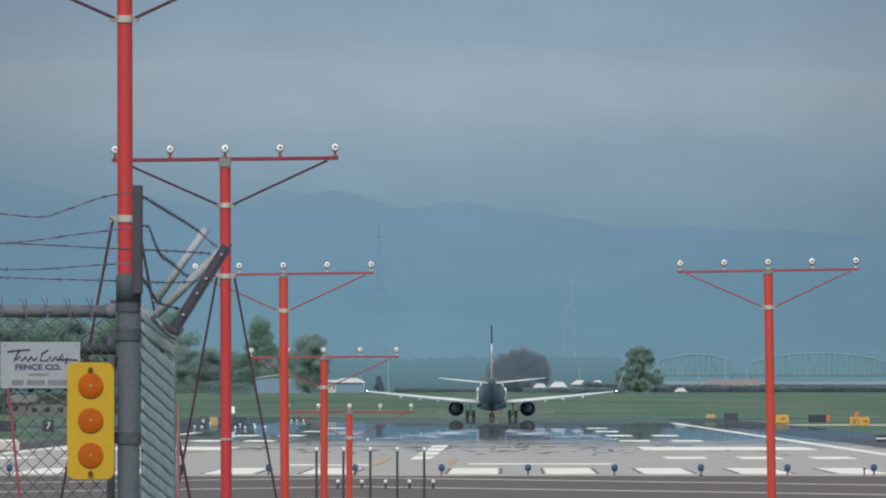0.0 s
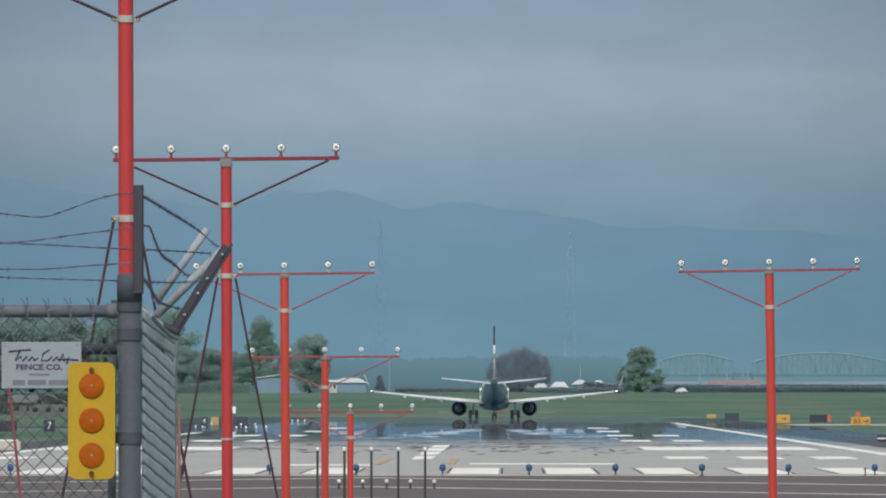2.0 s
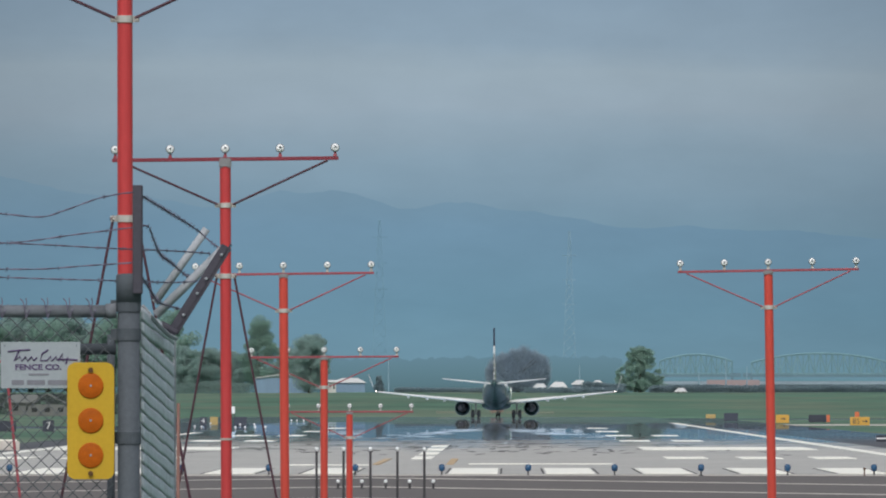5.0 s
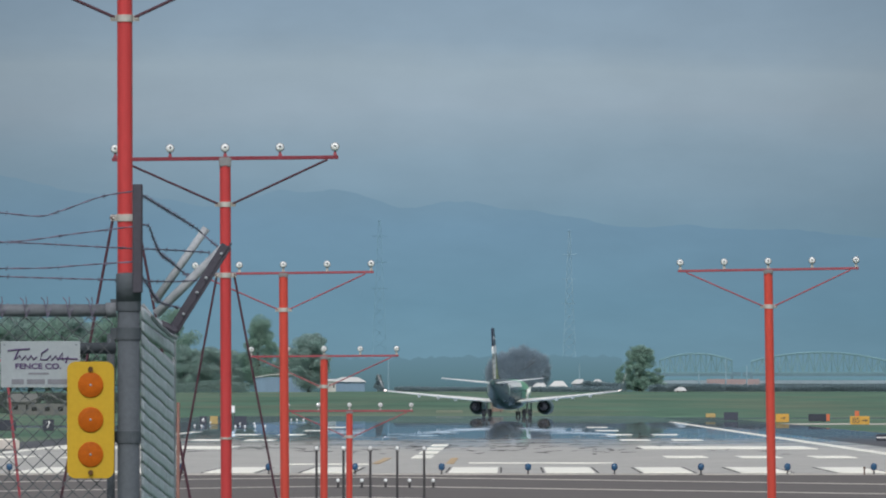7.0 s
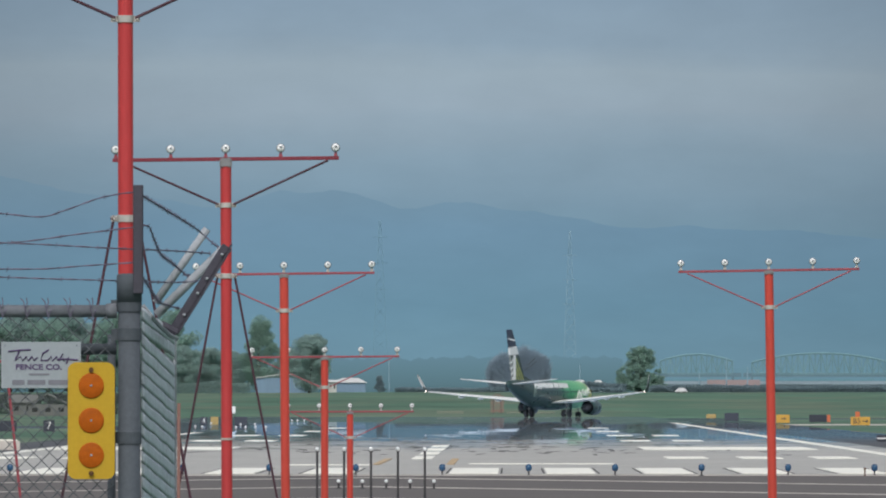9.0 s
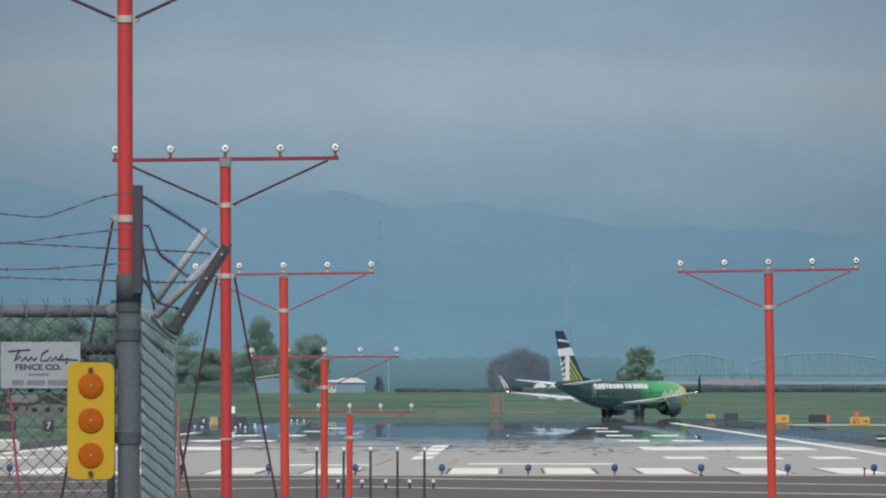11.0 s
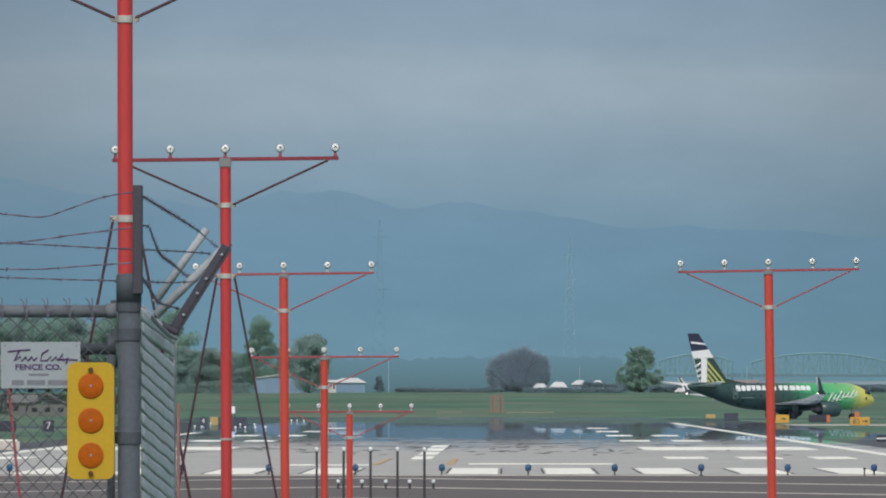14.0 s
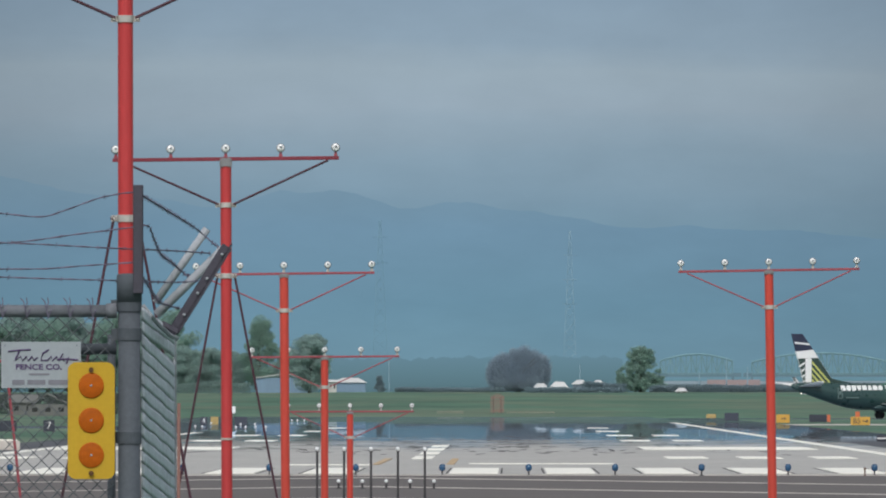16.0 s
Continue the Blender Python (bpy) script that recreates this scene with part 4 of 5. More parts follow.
    for side in (1, -1):
        bm = bmesh.new()
        strip(bm, 8.95, 8.95, 5.3, 5.3, 0.02, 0.98, 0.088 * side, side, 0.014)
        part("fin_field", bm, M_FING, a, "dark green field of the tail fin")
        bm = bmesh.new()
        strip(bm, 12.5, 12.5, 10.15, 9.85, 0.0, 1.0, 0.09 * side, side, 0.012)
        part("fin_top", bm, M_NAVY, a, "navy upper part of the tail fin")
    bm = bmesh.new()
    prism(bm, [(NOSE - 22.5, 5.22), (NOSE - 24.6, 5.5), (NOSE - 26.6, 5.95), (NOSE - 28.2, 5.0), (NOSE - 22.5, 4.9)], -0.1, 0.1, "x")
    part("dorsal_fillet", bm, M_FING, a)
    bm = bmesh.new()
    rod(bm, (0, 12.6, 1.9), (0, 12.6, 0.4), 0.09)
    rod(bm, (-0.32, 12.6, 0.36), (0.32, 12.6, 0.36), 0.07)
    nose = part("nose_gear_strut", bm, M_STRUT, a)
    for dx in (-0.22, 0.22):
        bm = bmesh.new()
        lathe(bm, ((0.18, -0.1), (0.35, -0.1), (0.4, 0), (0.35, 0.1), (0.18, 0.1)), 18, Matrix.Rotation(radians(90), 4, "Y"))
        wheel(bm, nose, (dx, 12.6, 0.4), 0.4, "black nose wheel")
    return a


def body_at(s, col):
    ss = [0.02, 0.7, 1.4, 2.2, 3.2, 4.6, 6.4, 21.5, 24, 26.5, 29]
    return float(np.interp(s, ss, ([2.72, 2.8, 2.92, 3.06, 3.2, 3.28, 3.3, 3.3, 3.45, 3.78, 4.2], [0.1, 0.78, 1.14, 1.42, 1.65, 1.82, 1.88, 1.88, 1.78, 1.5, 1.1], [0.1, 0.74, 1.1, 1.42, 1.72, 1.94, 2.0, 2.0, 1.86, 1.56, 1.2])[col]))


def body_z(s):
    return body_at(s, 0)


def body_w(s):
    return body_at(s, 1)


def body_h(s):
    return body_at(s, 2)


def fin_edges(z):
    """Leading and trailing edge of the fin at height z."""
    u = (z - 5.2) / 7.3
    return 25.95 + 5.6 * u, 31.4 + 2.0 * u


def fin_ring(z):
    le, te = fin_edges(z)
    c = te - le
    up = [(le + c * f, w) for f, w in ((0, 0.01), (0.06, 0.07), (0.2, 0.1), (0.8, 0.1), (1, 0.03))]
    return up + [(s, -w) for s, w in up[-2:0:-1]]


def on_fin(f, z):
    le, te = fin_edges(z)
    return NOSE - (le + (te - le) * f)


def strip(bm, zt0, zt1, zb0, zb1, f0, f1, x, side, t=0.02):
    """A band on the fin between two fractions of its chord; the edges run from front heights (index 0) to rear heights."""
    pts = [(on_fin(f0, zt0), zt0), (on_fin((f0 + f1) / 2, (zt0 + zt1) / 2), (zt0 + zt1) / 2), (on_fin(f1, zt1), zt1), (on_fin(f1, zb1), zb1), (on_fin((f0 + f1) / 2, (zb0 + zb1) / 2), (zb0 + zb1) / 2), (on_fin(f0, zb0), zb0)]
    prism(bm, pts, x - t, x + t, "x")


def fin_stripe(bm, z0, s0, way, w, x):
    """A stripe that falls away from the upright stem of the fin, forwards (-1) or aft (1), as far as the fin reaches."""
    def end(z):
        p = s0
        for _ in range(200):
            le, te = fin_edges(z)
            if z < 5.35 or p < le + 0.04 or p > te - 0.04:
                break
            p += way * 0.03
            z -= 0.03 * (1.0 if way < 0 else 0.6)
        return NOSE - p, z
    prism(bm, [(NOSE - s0, z0), end(z0), end(z0 - w), (NOSE - s0, z0 - w)], x - 0.02, x + 0.02, "x")


def rod_mesh(a, b, r, *more):
    bm = bmesh.new()
    rod(bm, a, b, r)
    for p, q, rr in more:
        rod(bm, p, q, rr)
    return bm


airliner = make_aircraft()


# ---- approach lights ----
def light_mast(x, y, bar_z, lean=0.0, tilt=0.0, guys=False, bands=(), brace=None):
    """A red pole with a five-lamp cross bar, held by two braces and clamp bands."""
    z0 = ground_height(x, y) - 0.15
    t = new("approach_light_mast")
    t.location = (x - (bar_z - z0) * math.sin(radians(lean)), y, z0)
    t.rotation_euler = (0, radians(lean), 0)
    tagged(t, "orange-red painted mast with five approach lamps on a crossbar", "approach light", "approach light masts")
    h = bar_z - z0
    bm = bmesh.new()
    rod(bm, (0, 0, 0), (0, 0, h - (0.1 if brace else 0.06)), 0.077, seg=24)
    part("pole", bm, M_RED if brace else M_RED2, t, smooth=False)
    bm = bmesh.new()
    box(bm, (0, 0, h - 0.05 if brace else h - 0.035), (0.17, 0.17, 0.13 if brace else 0.075))
    bevelled(bm, 0.015)
    part("cap_bracket", bm, M_LAMP, t, "grey steel cap bracket")
    rot = Matrix.Translation((0, 0, h)) @ Matrix.Rotation(radians(-tilt), 4, "Y")
    bm = bmesh.new()
    box(bm, (0, -0.02, 0), (3.14, 0.05, 0.052 if brace else 0.042))
    bevelled(bm, 0.006)
    bar = part("crossbar", bm, M_BARD if brace else M_REDD, t)
    bar.data.transform(rot)
    for s in (-1, 1):
        bm = bmesh.new()
        a, b = rot @ Vector((s * 1.42, -0.03, -0.03)), Vector((s * 0.1, -0.06, h - 0.63))
        rod(bm, a, b, 0.016 if brace else 0.0125)
        part("brace", bm, brace or M_REDD, t)
    for zz in (h - 0.638, *(h - b for b in bands)):
        bm = bmesh.new()
        tall = 0.4 if h - zz > 3 else 1.0
        lathe(bm, ((0.078, -0.036 * tall), (0.09, -0.032 * tall), (0.09, 0.032 * tall), (0.078, 0.036 * tall)), 24, Matrix.Translation((0, 0, zz)))
        for s in (-1, 1) if tall == 1 else ():
            box(bm, (s * 0.115, -0.02, zz), (0.06, 0.05, 0.06))
            rod(bm, (s * 0.115, -0.07, zz), (s * 0.115, 0.03, zz), 0.014, seg=6)
        part("clamp_band", bm, M_BAND, t, "pale galvanised clamp band")
    for k in range(5):
        o = rot @ Matrix.Translation(((k - 2) * 0.762, -0.02, 0))
        bm = bmesh.new()
        rod(bm, (0, 0, 0.02), (0, 0, 0.085), 0.018, seg=8)
        box(bm, (0, 0, 0.04), (0.05, 0.05, 0.03))
        stem = part("lamp_stem", bm, M_REDD if brace else M_BAND, t)
        stem.data.transform(o)
        turn = Matrix.Translation((0, 0, 0.146)) @ Matrix.Rotation(radians(90), 4, "X") @ Matrix.Scale(0.87, 4)
        bm = bmesh.new()
        lathe(bm, ((0.03, -0.1), (0.05, -0.06), (0.068, 0.02), (0.07, 0.04), (0.062, 0.045)), 18, turn)
        lamp = part("lamp", bm, M_LAMP, t, smooth=True)
        lamp.data.transform(o)
        bm = bmesh.new()
        lathe(bm, ((0.061, 0.03), (0.058, 0.05), (0.035, 0.06), (0.004, 0.063)), 18, turn)
        lens = part("lens", bm, M_LENS, lamp, "clear glass lens", True)
        lens.data.transform(o)
        bm = bmesh.new()
        lathe(bm, ((0.022, 0.058), (0.02, 0.067), (0.003, 0.069)), 12, turn @ Matrix.Translation((0.004, 0.014, 0)))
        shield = part("filament_shield", bm, M_LAMP, lamp, "small grey shield in the lens", True)
        shield.data.transform(o)
    if guys:
        zg = h - guys[0]
        for s in (-1, 1):
            bm = bmesh.new()
            g = 0.185 * zg
            rod(bm, (s * 0.12, -0.02, zg), (s * (0.12 + g), -0.02, 0.05), guys[1], seg=8)
            ball(bm, (s * 0.12, -0.02, zg), 0.035, 8, 6)
            part("guy_rod", bm, M_GUY, t, "thin dark guy rod")
    return t


light_mast(-3.855, 167, 7.16, -0.1, 0.5, guys=(2.638, 0.014, 1), bands=(2.638,), brace=M_GUY)
light_mast(-3.939, 231, 6.037, -0.2, 0.4, guys=(1.62, 0.016, 1), bands=(1.62, 3.88), brace=M_GUY)
light_mast(-3.919, 289, 4.882, -0.4, 0.3)
light_mast(4.487, 289, 4.941, -0.9, 0.0)
light_mast(-12.324, 289, 4.911, -0.4, 0.3)
light_mast(-3.892, 350, 3.595, 0.0, 0.4)
light_mast(-3.943, 411, 2.397, 0.1, 0.2)


def guyed_post():
    """A low red post beside the path of the lights, held by a slanted rod."""
    x, y = -4.968, 160.0
    z0 = ground_height(x, y) - 0.1
    t = new("guyed_post")
    t.location = (x, y, z0)
    tagged(t, "low red post held by a slanted red guy rod", "post")
    h = 3.075 - z0
    bm = bmesh.new()
    rod(bm, (0, 0, 0), (0, 0, h + 0.05), 0.03, seg=14)
    part("post", bm, M_RED, t)
    bm = bmesh.new()
    rod(bm, (0, 0, h), (0.130, 0, h), 0.015, seg=8)
    part("arm", bm, M_REDD, t)
    bm = bmesh.new()
    rod(bm, (0.130, 0, h), (0.130 + h * 0.104, 0, 0.05), 0.013, seg=8)
    part("guy_rod", bm, M_REDD, t, "thin red guy rod")


guyed_post()


def pole_light(x, y, lamp_z):
    z0 = pad_z(y) - 0.01
    t = new("approach_lamp_post")
    t.location = (x, y, z0)
    tagged(t, "short dark post carrying one clear approach lamp", "approach light", "approach lamp posts")
    h = lamp_z - z0
    bm = bmesh.new()
    rod(bm, (0, 0, 0), (0, 0, h - 0.06), 0.036, seg=10)
    lathe(bm, ((0.11, 0.0), (0.11, 0.02), (0.05, 0.03)), 12)
    part("post", bm, M_POLE, t)
    turn = Matrix.Translation((0, 0, h)) @ Matrix.Rotation(radians(90), 4, "X")
    bm = bmesh.new()
    lathe(bm, ((0.03, -0.1), (0.05, -0.06), (0.068, 0.02), (0.07, 0.04), (0.062, 0.045)), 16, turn)
    lamp = part("lamp", bm, M_LAMP, t, smooth=True)
    bm = bmesh.new()
    lathe(bm, ((0.061, 0.03), (0.058, 0.05), (0.035, 0.06), (0.004, 0.063)), 16, turn)
    part("lens", bm, M_LENS, lamp, "clear glass lens", True)


for k in range(5):
    pole_light(-3.936 + (k - 2) * 0.762, 472, 1.293)
    pole_light(-3.957 + (k - 2) * 0.762, 533, 0.079)


def threshold_light(x, y):
    t = new("threshold_light")
    t.location = (x, y, pad_z(y) - 0.005)
    tagged(t, "small blue-green threshold light on a short stem", "runway light", "threshold lights")
    bm = bmesh.new()
    rod(bm, (0, 0, 0), (0, 0, 0.2), 0.03, seg=8)
    lathe(bm, ((0.09, 0.0), (0.09, 0.025), (0.03, 0.04)), 12)
    part("stem", bm, M_POLE, t)
    bm = bmesh.new()
    lathe(bm, ((0.06, 0.17), (0.1, 0.2), (0.115, 0.27), (0.11, 0.34), (0.08, 0.4), (0.02, 0.42)), 14)
    part("globe", bm, M_THR, t, "blue glass globe", True)


for k in range(-9, 7):
    threshold_light(3.733 + k * 3.07 - 0.0, 592)

# ---- airfield signs ----
def text_mesh(body, size, material, parent, m, depth=0.01, label="", bold=0.0):
    cu = bpy.data.curves.new("text", "FONT")
    cu.body = body
    cu.size = size
    cu.extrude = depth
    cu.offset = size * bold
    cu.align_x, cu.align_y = "CENTER", "CENTER"
    tmp = new("text", cu)
    dg = bpy.context.evaluated_depsgraph_get()
    me = bpy.data.meshes.new_from_object(tmp.evaluated_get(dg))
    bpy.data.objects.remove(tmp)
    me.transform(m)
    me.materials.clear()
    me.materials.append(material)
    ob = new("lettering", me)
    ob.parent = parent
    if label:
        ob["label"] = label
    return ob


FACE = Matrix.Rotation(radians(90), 4, "X")


def field_sign(x, y, w, h, face, label, words="", ink=None, lift=0.06, side=None):
    t = new("airfield_sign")
    t.location = (x, y, ground_height(x, y))
    tagged(t, label, "sign", "airfield signs")
    bm = bmesh.new()
    box(bm, (0, 0, lift + h / 2), (w, 0.22, h))
    bevelled(bm, 0.03)
    part("panel", bm, face, t)
    for s in (-1, 1):
        bm = bmesh.new()
        rod(bm, (s * w * 0.35, 0, 0), (s * w * 0.35, 0, lift + 0.05), 0.04)
        part("leg", bm, M_POLE, t)
    if side:
        bm = bmesh.new()
        box(bm, (w / 2 + 0.2, 0.02, lift + h / 2), (0.36, 0.2, h * 0.98))
        part("end_panel", bm, side, t)
    if words:
        text_mesh(words, h * 0.86, ink, t, Matrix.Translation((0, -0.12, lift + h / 2)) @ FACE)
    return t


def arrow(t, x, z, s, material):
    bm = bmesh.new()
    box(bm, (x - s * 0.3, -0.115, z), (s, 0.02, s * 0.22))
    prism(bm, [(x + s * 0.1, z + s * 0.4), (x + s * 0.7, z), (x + s * 0.1, z - s * 0.4)], -0.125, -0.105, "y")
    part("arrow", bm, material, t)


s = field_sign(36.086, 1717, 2.0, 0.86, M_SIGNY, "yellow taxiway sign with black characters and arrow")
text_mesh("B5", 0.75, M_BLACK, s, Matrix.Translation((-0.38, -0.12, 0.48)) @ FACE)
arrow(s, 0.55, 0.48, 0.42, M_BLACK)
s = field_sign(30.781, 1880, 1.5, 0.95, M_SIGNY, "yellow taxiway sign with a black arrow")
arrow(s, 0.1, 0.54, 0.4, M_BLACK)
field_sign(33.624, 1820, 1.95, 0.8, M_BLACK, "black back of an airfield sign with an orange end", lift=0.25, side=M_SIGNO)
field_sign(26.045, 1960, 1.65, 0.9, M_BLACK, "black back of an airfield sign", lift=0.22)
field_sign(24.739, 2050, 1.2, 0.5, M_DULLY, "small dull yellow airfield marker board", lift=0.4)
field_sign(46.907, 2250, 0.6, 1.0, M_SIGNO, "orange airfield marker beyond the taxiway")


def slatted_marker(x, y, w, h):
    """A tall board of narrow red slats on two legs; its open gaps imitate heat-haze blur."""
    t = new("slatted_marker")
    t.location = (x, y, ground_height(x, y))
    tagged(t, "haze-dulled red open slatted marker board in far grass", "marker")
    n = 13
    for k in range(n):
        bm = bmesh.new()
        box(bm, ((k / (n - 1) - 0.5) * w, 0, 0.2 + h * (0.5 - 0.06 * abs(k - 6) / 6)), (w / n * 0.42, 0.04, h * (1 - 0.12 * abs(k - 6) / 6)))
        part("slat", bm, M_FARRED, t)
    for z in (0.5, h * 0.85):
        bm = bmesh.new()
        box(bm, (0, 0.05, z), (w, 0.05, 0.07))
        part("rail", bm, M_FARRED, t)
    for sx in (-1, 1):
        bm = bmesh.new()
        rod(bm, (sx * w * 0.3, 0.06, -0.1), (sx * w * 0.3, 0.06, h * 0.9), 0.04)
        part("leg", bm, M_POLE, t)


slatted_marker(-2.0, 2600, 2.0, 3.0)


def antenna_row(x0, x1, y, h, n):
    """A low row of pale short posts joined by a rail, far out in the grass."""
    t = new("antenna_row")
    t.location = ((x0 + x1) / 2, y, ground_height((x0 + x1) / 2, y))
    tagged(t, "low row of pale short posts in far grass", "antenna", "antenna rows")
    w = x1 - x0
    for k in range(n):
        bm = bmesh.new()
        box(bm, ((k / (n - 1) - 0.5) * w, 0, h / 2 - 0.05), (0.12, 0.12, h + 0.1))
        part("post", bm, M_TAN, t)
    bm = bmesh.new()
    box(bm, (0, 0, h * 0.75), (w, 0.06, 0.1))
    part("rail", bm, M_TAN, t)


antenna_row(-11.3, -7.4, 2602, 0.42, 11)
antenna_row(-0.4, 6.8, 2604, 0.3, 13)
s = field_sign(-38.504, 1392, 0.95, 0.95, M_BLACK, "black distance sign with the white number seven", "7", M_PWHITE)
field_sign(-32.336, 1760, 0.75, 0.8, M_BLACK, "black distance sign with a white numeral", "4", M_PWHITE)
field_sign(-30.848, 1740, 0.8, 0.85, M_DULLY, "small dull yellow taxiway sign")
field_sign(-28.076, 1740, 1.3, 0.85, M_BLACK, "black back of an airfield sign")
field_sign(-41.996, 1392, 1.6, 0.9, M_BLACK, "black back of an airfield sign")


def edge_light(x, y, h=0.38):
    t = new("edge_light")
    t.location = (x, y, ground_height(x, y))
    tagged(t, "small white taxiway edge light", "runway light", "edge lights")
    bm = bmesh.new()
    rod(bm, (0, 0, 0), (0, 0, h * 0.7), 0.05, seg=8)
    part("stem", bm, M_BAND, t)
    bm = bmesh.new()
    lathe(bm, ((0.09, h * 0.65), (0.11, h * 0.8), (0.05, h)), 10)
    part("globe", bm, M_LENS, t)


for px_, d in ((-26.2, 1500), (-25.0, 1640), (-23.6, 1640), (-31.0, 1560), (-29.0, 1700), (20.6, 1330), (30.0, 1180)):
    edge_light(px_ - 1.5 if px_ < 0 else px_, d)

for x, d in ((-23.954, 1457), (-23.114, 1457), (-22.424, 1470), (-21.527, 1470), (-28.322, 1500), (-24.966, 1908), (-24.319, 1908), (-23.543, 1908)):
    edge_light(x, d, 0.42)
field_sign(-28.926, 1745, 0.36, 0.75, M_PWHITE, "small white box on a short post", lift=1.25)


def make_block():
    t = new("concrete_block")
    x, y = -26.668, 880.0
    t.location = (x, y, -0.02)
    tagged(t, "pale concrete block beside the runway", "block")
    bm = bmesh.new()
    box(bm, (0, 0, 0.26), (1.6, 1.0, 0.52))
    bevelled(bm, 0.04)
    part("body", bm, M_FADED, t)
    bm = bmesh.new()
    box(bm, (0, 0, 0.55), (1.3, 0.8, 0.07))
    part("lid", bm, M_WHITE, t)


make_block()


def make_cabinet():
    t = new("equipment_box")
    x, y = 23.859, 1060.0
    t.location = (x, y, 0.0)
    tagged(t, "low dark equipment box with a white stripe", "box")
    bm = bmesh.new()
    box(bm, (0, 0, 0.2), (1.1, 0.8, 0.42))
    bevelled(bm, 0.03)
    part("body", bm, M_BLACK, t)
    bm = bmesh.new()
    box(bm, (0, -0.41, 0.2), (1.05, 0.02, 0.08))
    part("stripe", bm, M_PWHITE, t)


make_cabinet()


def make_peg():
    t = new("survey_peg")
    x, y = 12.581, 591.0
    t.location = (x, y, pad_z(y) - 0.01)
    tagged(t, "short rusty brown peg beside a threshold light", "peg")
    bm = bmesh.new()
    rod(bm, (0, 0, 0), (0, 0, 0.24), 0.025, seg=8)
    rod(bm, (0, 0, 0.24), (0, 0, 0.3), 0.05, 0.04, seg=8)
    part("shaft", bm, M_BOLT, t)


make_peg()

# ---- far buildings ----
M_ROOFW = mat("pale_metal_roof", (0.58, 0.6, 0.6), 0.5, vary=0.06, scale=0.6)
M_WALLB = mat("grey_blue_wall", (0.2, 0.26, 0.32), 0.8, vary=0.1, scale=0.6)
M_BARN = mat("weathered_blue_boards", (0.17, 0.26, 0.36), 0.8, vary=0.12, scale=0.6, stretch=(3, 3, 0.4))
M_WALLW = mat("off_white_wall", (0.5, 0.5, 0.48), 0.8, vary=0.1, scale=0.6)
M_BRICK = mat("reddish_roof", (0.25, 0.2, 0.2), 0.85, vary=0.15, scale=0.6)
# bluish pale wall: its base colour includes distance haze
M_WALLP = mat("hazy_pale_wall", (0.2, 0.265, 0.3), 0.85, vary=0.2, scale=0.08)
M_HOUSEG = mat("brown_grey_wall", (0.135, 0.145, 0.14), 0.85, vary=0.2, scale=0.6)


def house(x, y, w, d, wall_h, roof_h, wall, roof, label, ridge="x", windows=True):
    t = new("house")
    t.location = (x, y, ground_height(x, y) - 0.1)
    tagged(t, label, "house", "far houses")
    bm = bmesh.new()
    box(bm, (0, 0, wall_h / 2), (w, d, wall_h))
    part("wall", bm, wall, t)
    bm = bmesh.new()
    o = 0.35
    if ridge == "hip":
        b_ = [(-w / 2 - o, -d / 2 - o), (w / 2 + o, -d / 2 - o), (w / 2 + o, d / 2 + o), (-w / 2 - o, d / 2 + o)]
        r_ = [(-w * 0.2, -0.1), (w * 0.28, -0.1), (w * 0.28, 0.1), (-w * 0.2, 0.1)]
        loft(bm, [[(x_, y_, wall_h) for x_, y_ in b_], [(x_, y_, wall_h + roof_h) for x_, y_ in r_]])
    elif ridge == "x":
        prism(bm, [(-d / 2 - o, wall_h), (0, wall_h + roof_h), (d / 2 + o, wall_h), (d / 2 + o, wall_h - 0.15), (0, wall_h + roof_h - 0.2), (-d / 2 - o, wall_h - 0.15)], -w / 2 - o, w / 2 + o, "x")
    else:
        prism(bm, [(-w / 2 - o, wall_h), (0, wall_h + roof_h), (w / 2 + o, wall_h), (w / 2 + o, wall_h - 0.15), (0, wall_h + roof_h - 0.2), (-w / 2 - o, wall_h - 0.15)], -d / 2 - o, d / 2 + o, "y")
    part("roof", bm, roof, t)
    n = max(2, int(w / 1.6)) if windows else 0
    for k in range(n):
        bm = bmesh.new()
        xx = -w / 2 + w * (k + 0.5) / n
        box(bm, (xx, -d / 2 - 0.01, wall_h * 0.55), (w / n * 0.4, 0.08, wall_h * 0.35))
        part("window", bm, M_GLASS, t)
    return t


house(-35.166, 3640, 7.28, 6.50, 2.21, 1.04, M_BARN, M_ROOFW, "low blue-walled house with a pale roof", ridge="hip", windows=False)
house(-38.638, 3630, 1.69, 3.90, 2.47, 0.39, M_WALLW, M_ROOFW, "small off-white outbuilding beside a house")
house(-48.9, 3612, 12.4, 6.50, 3.3, 1.0, M_BARN, M_ROOFW, "blue gabled barn with a pale roof", ridge="y", windows=False)
house(6.75, 3700, 3.0, 5.20, 1.0, 1.10, M_WALLB, M_ROOFW, "pale-roofed building behind the grass bank", ridge="hip")
house(10.816, 3710, 4.16, 5.20, 0.91, 1.56, M_WALLB, M_ROOFW, "pale-roofed building behind the grass bank", ridge="hip")
house(15.6, 3740, 3.1, 5.20, 1.9, 1.0, M_WALLB, M_ROOFW, "pale-roofed building behind the grass bank", ridge="hip")
house(19.75, 3745, 1.9, 4.20, 2.2, 0.7, M_WALLB, M_ROOFW, "small pale-roofed building among dark bushes", ridge="hip")
house(36.976, 3600, 2.34, 3.90, 0.39, 0.78, M_WALLW, M_ROOFW, "small pale roof above a hedge", ridge="hip")
house(52.353, 3900, 11.70, 7.80, 1.17, 1.95, M_WALLW, M_BRICK, "long low building with a reddish roof")
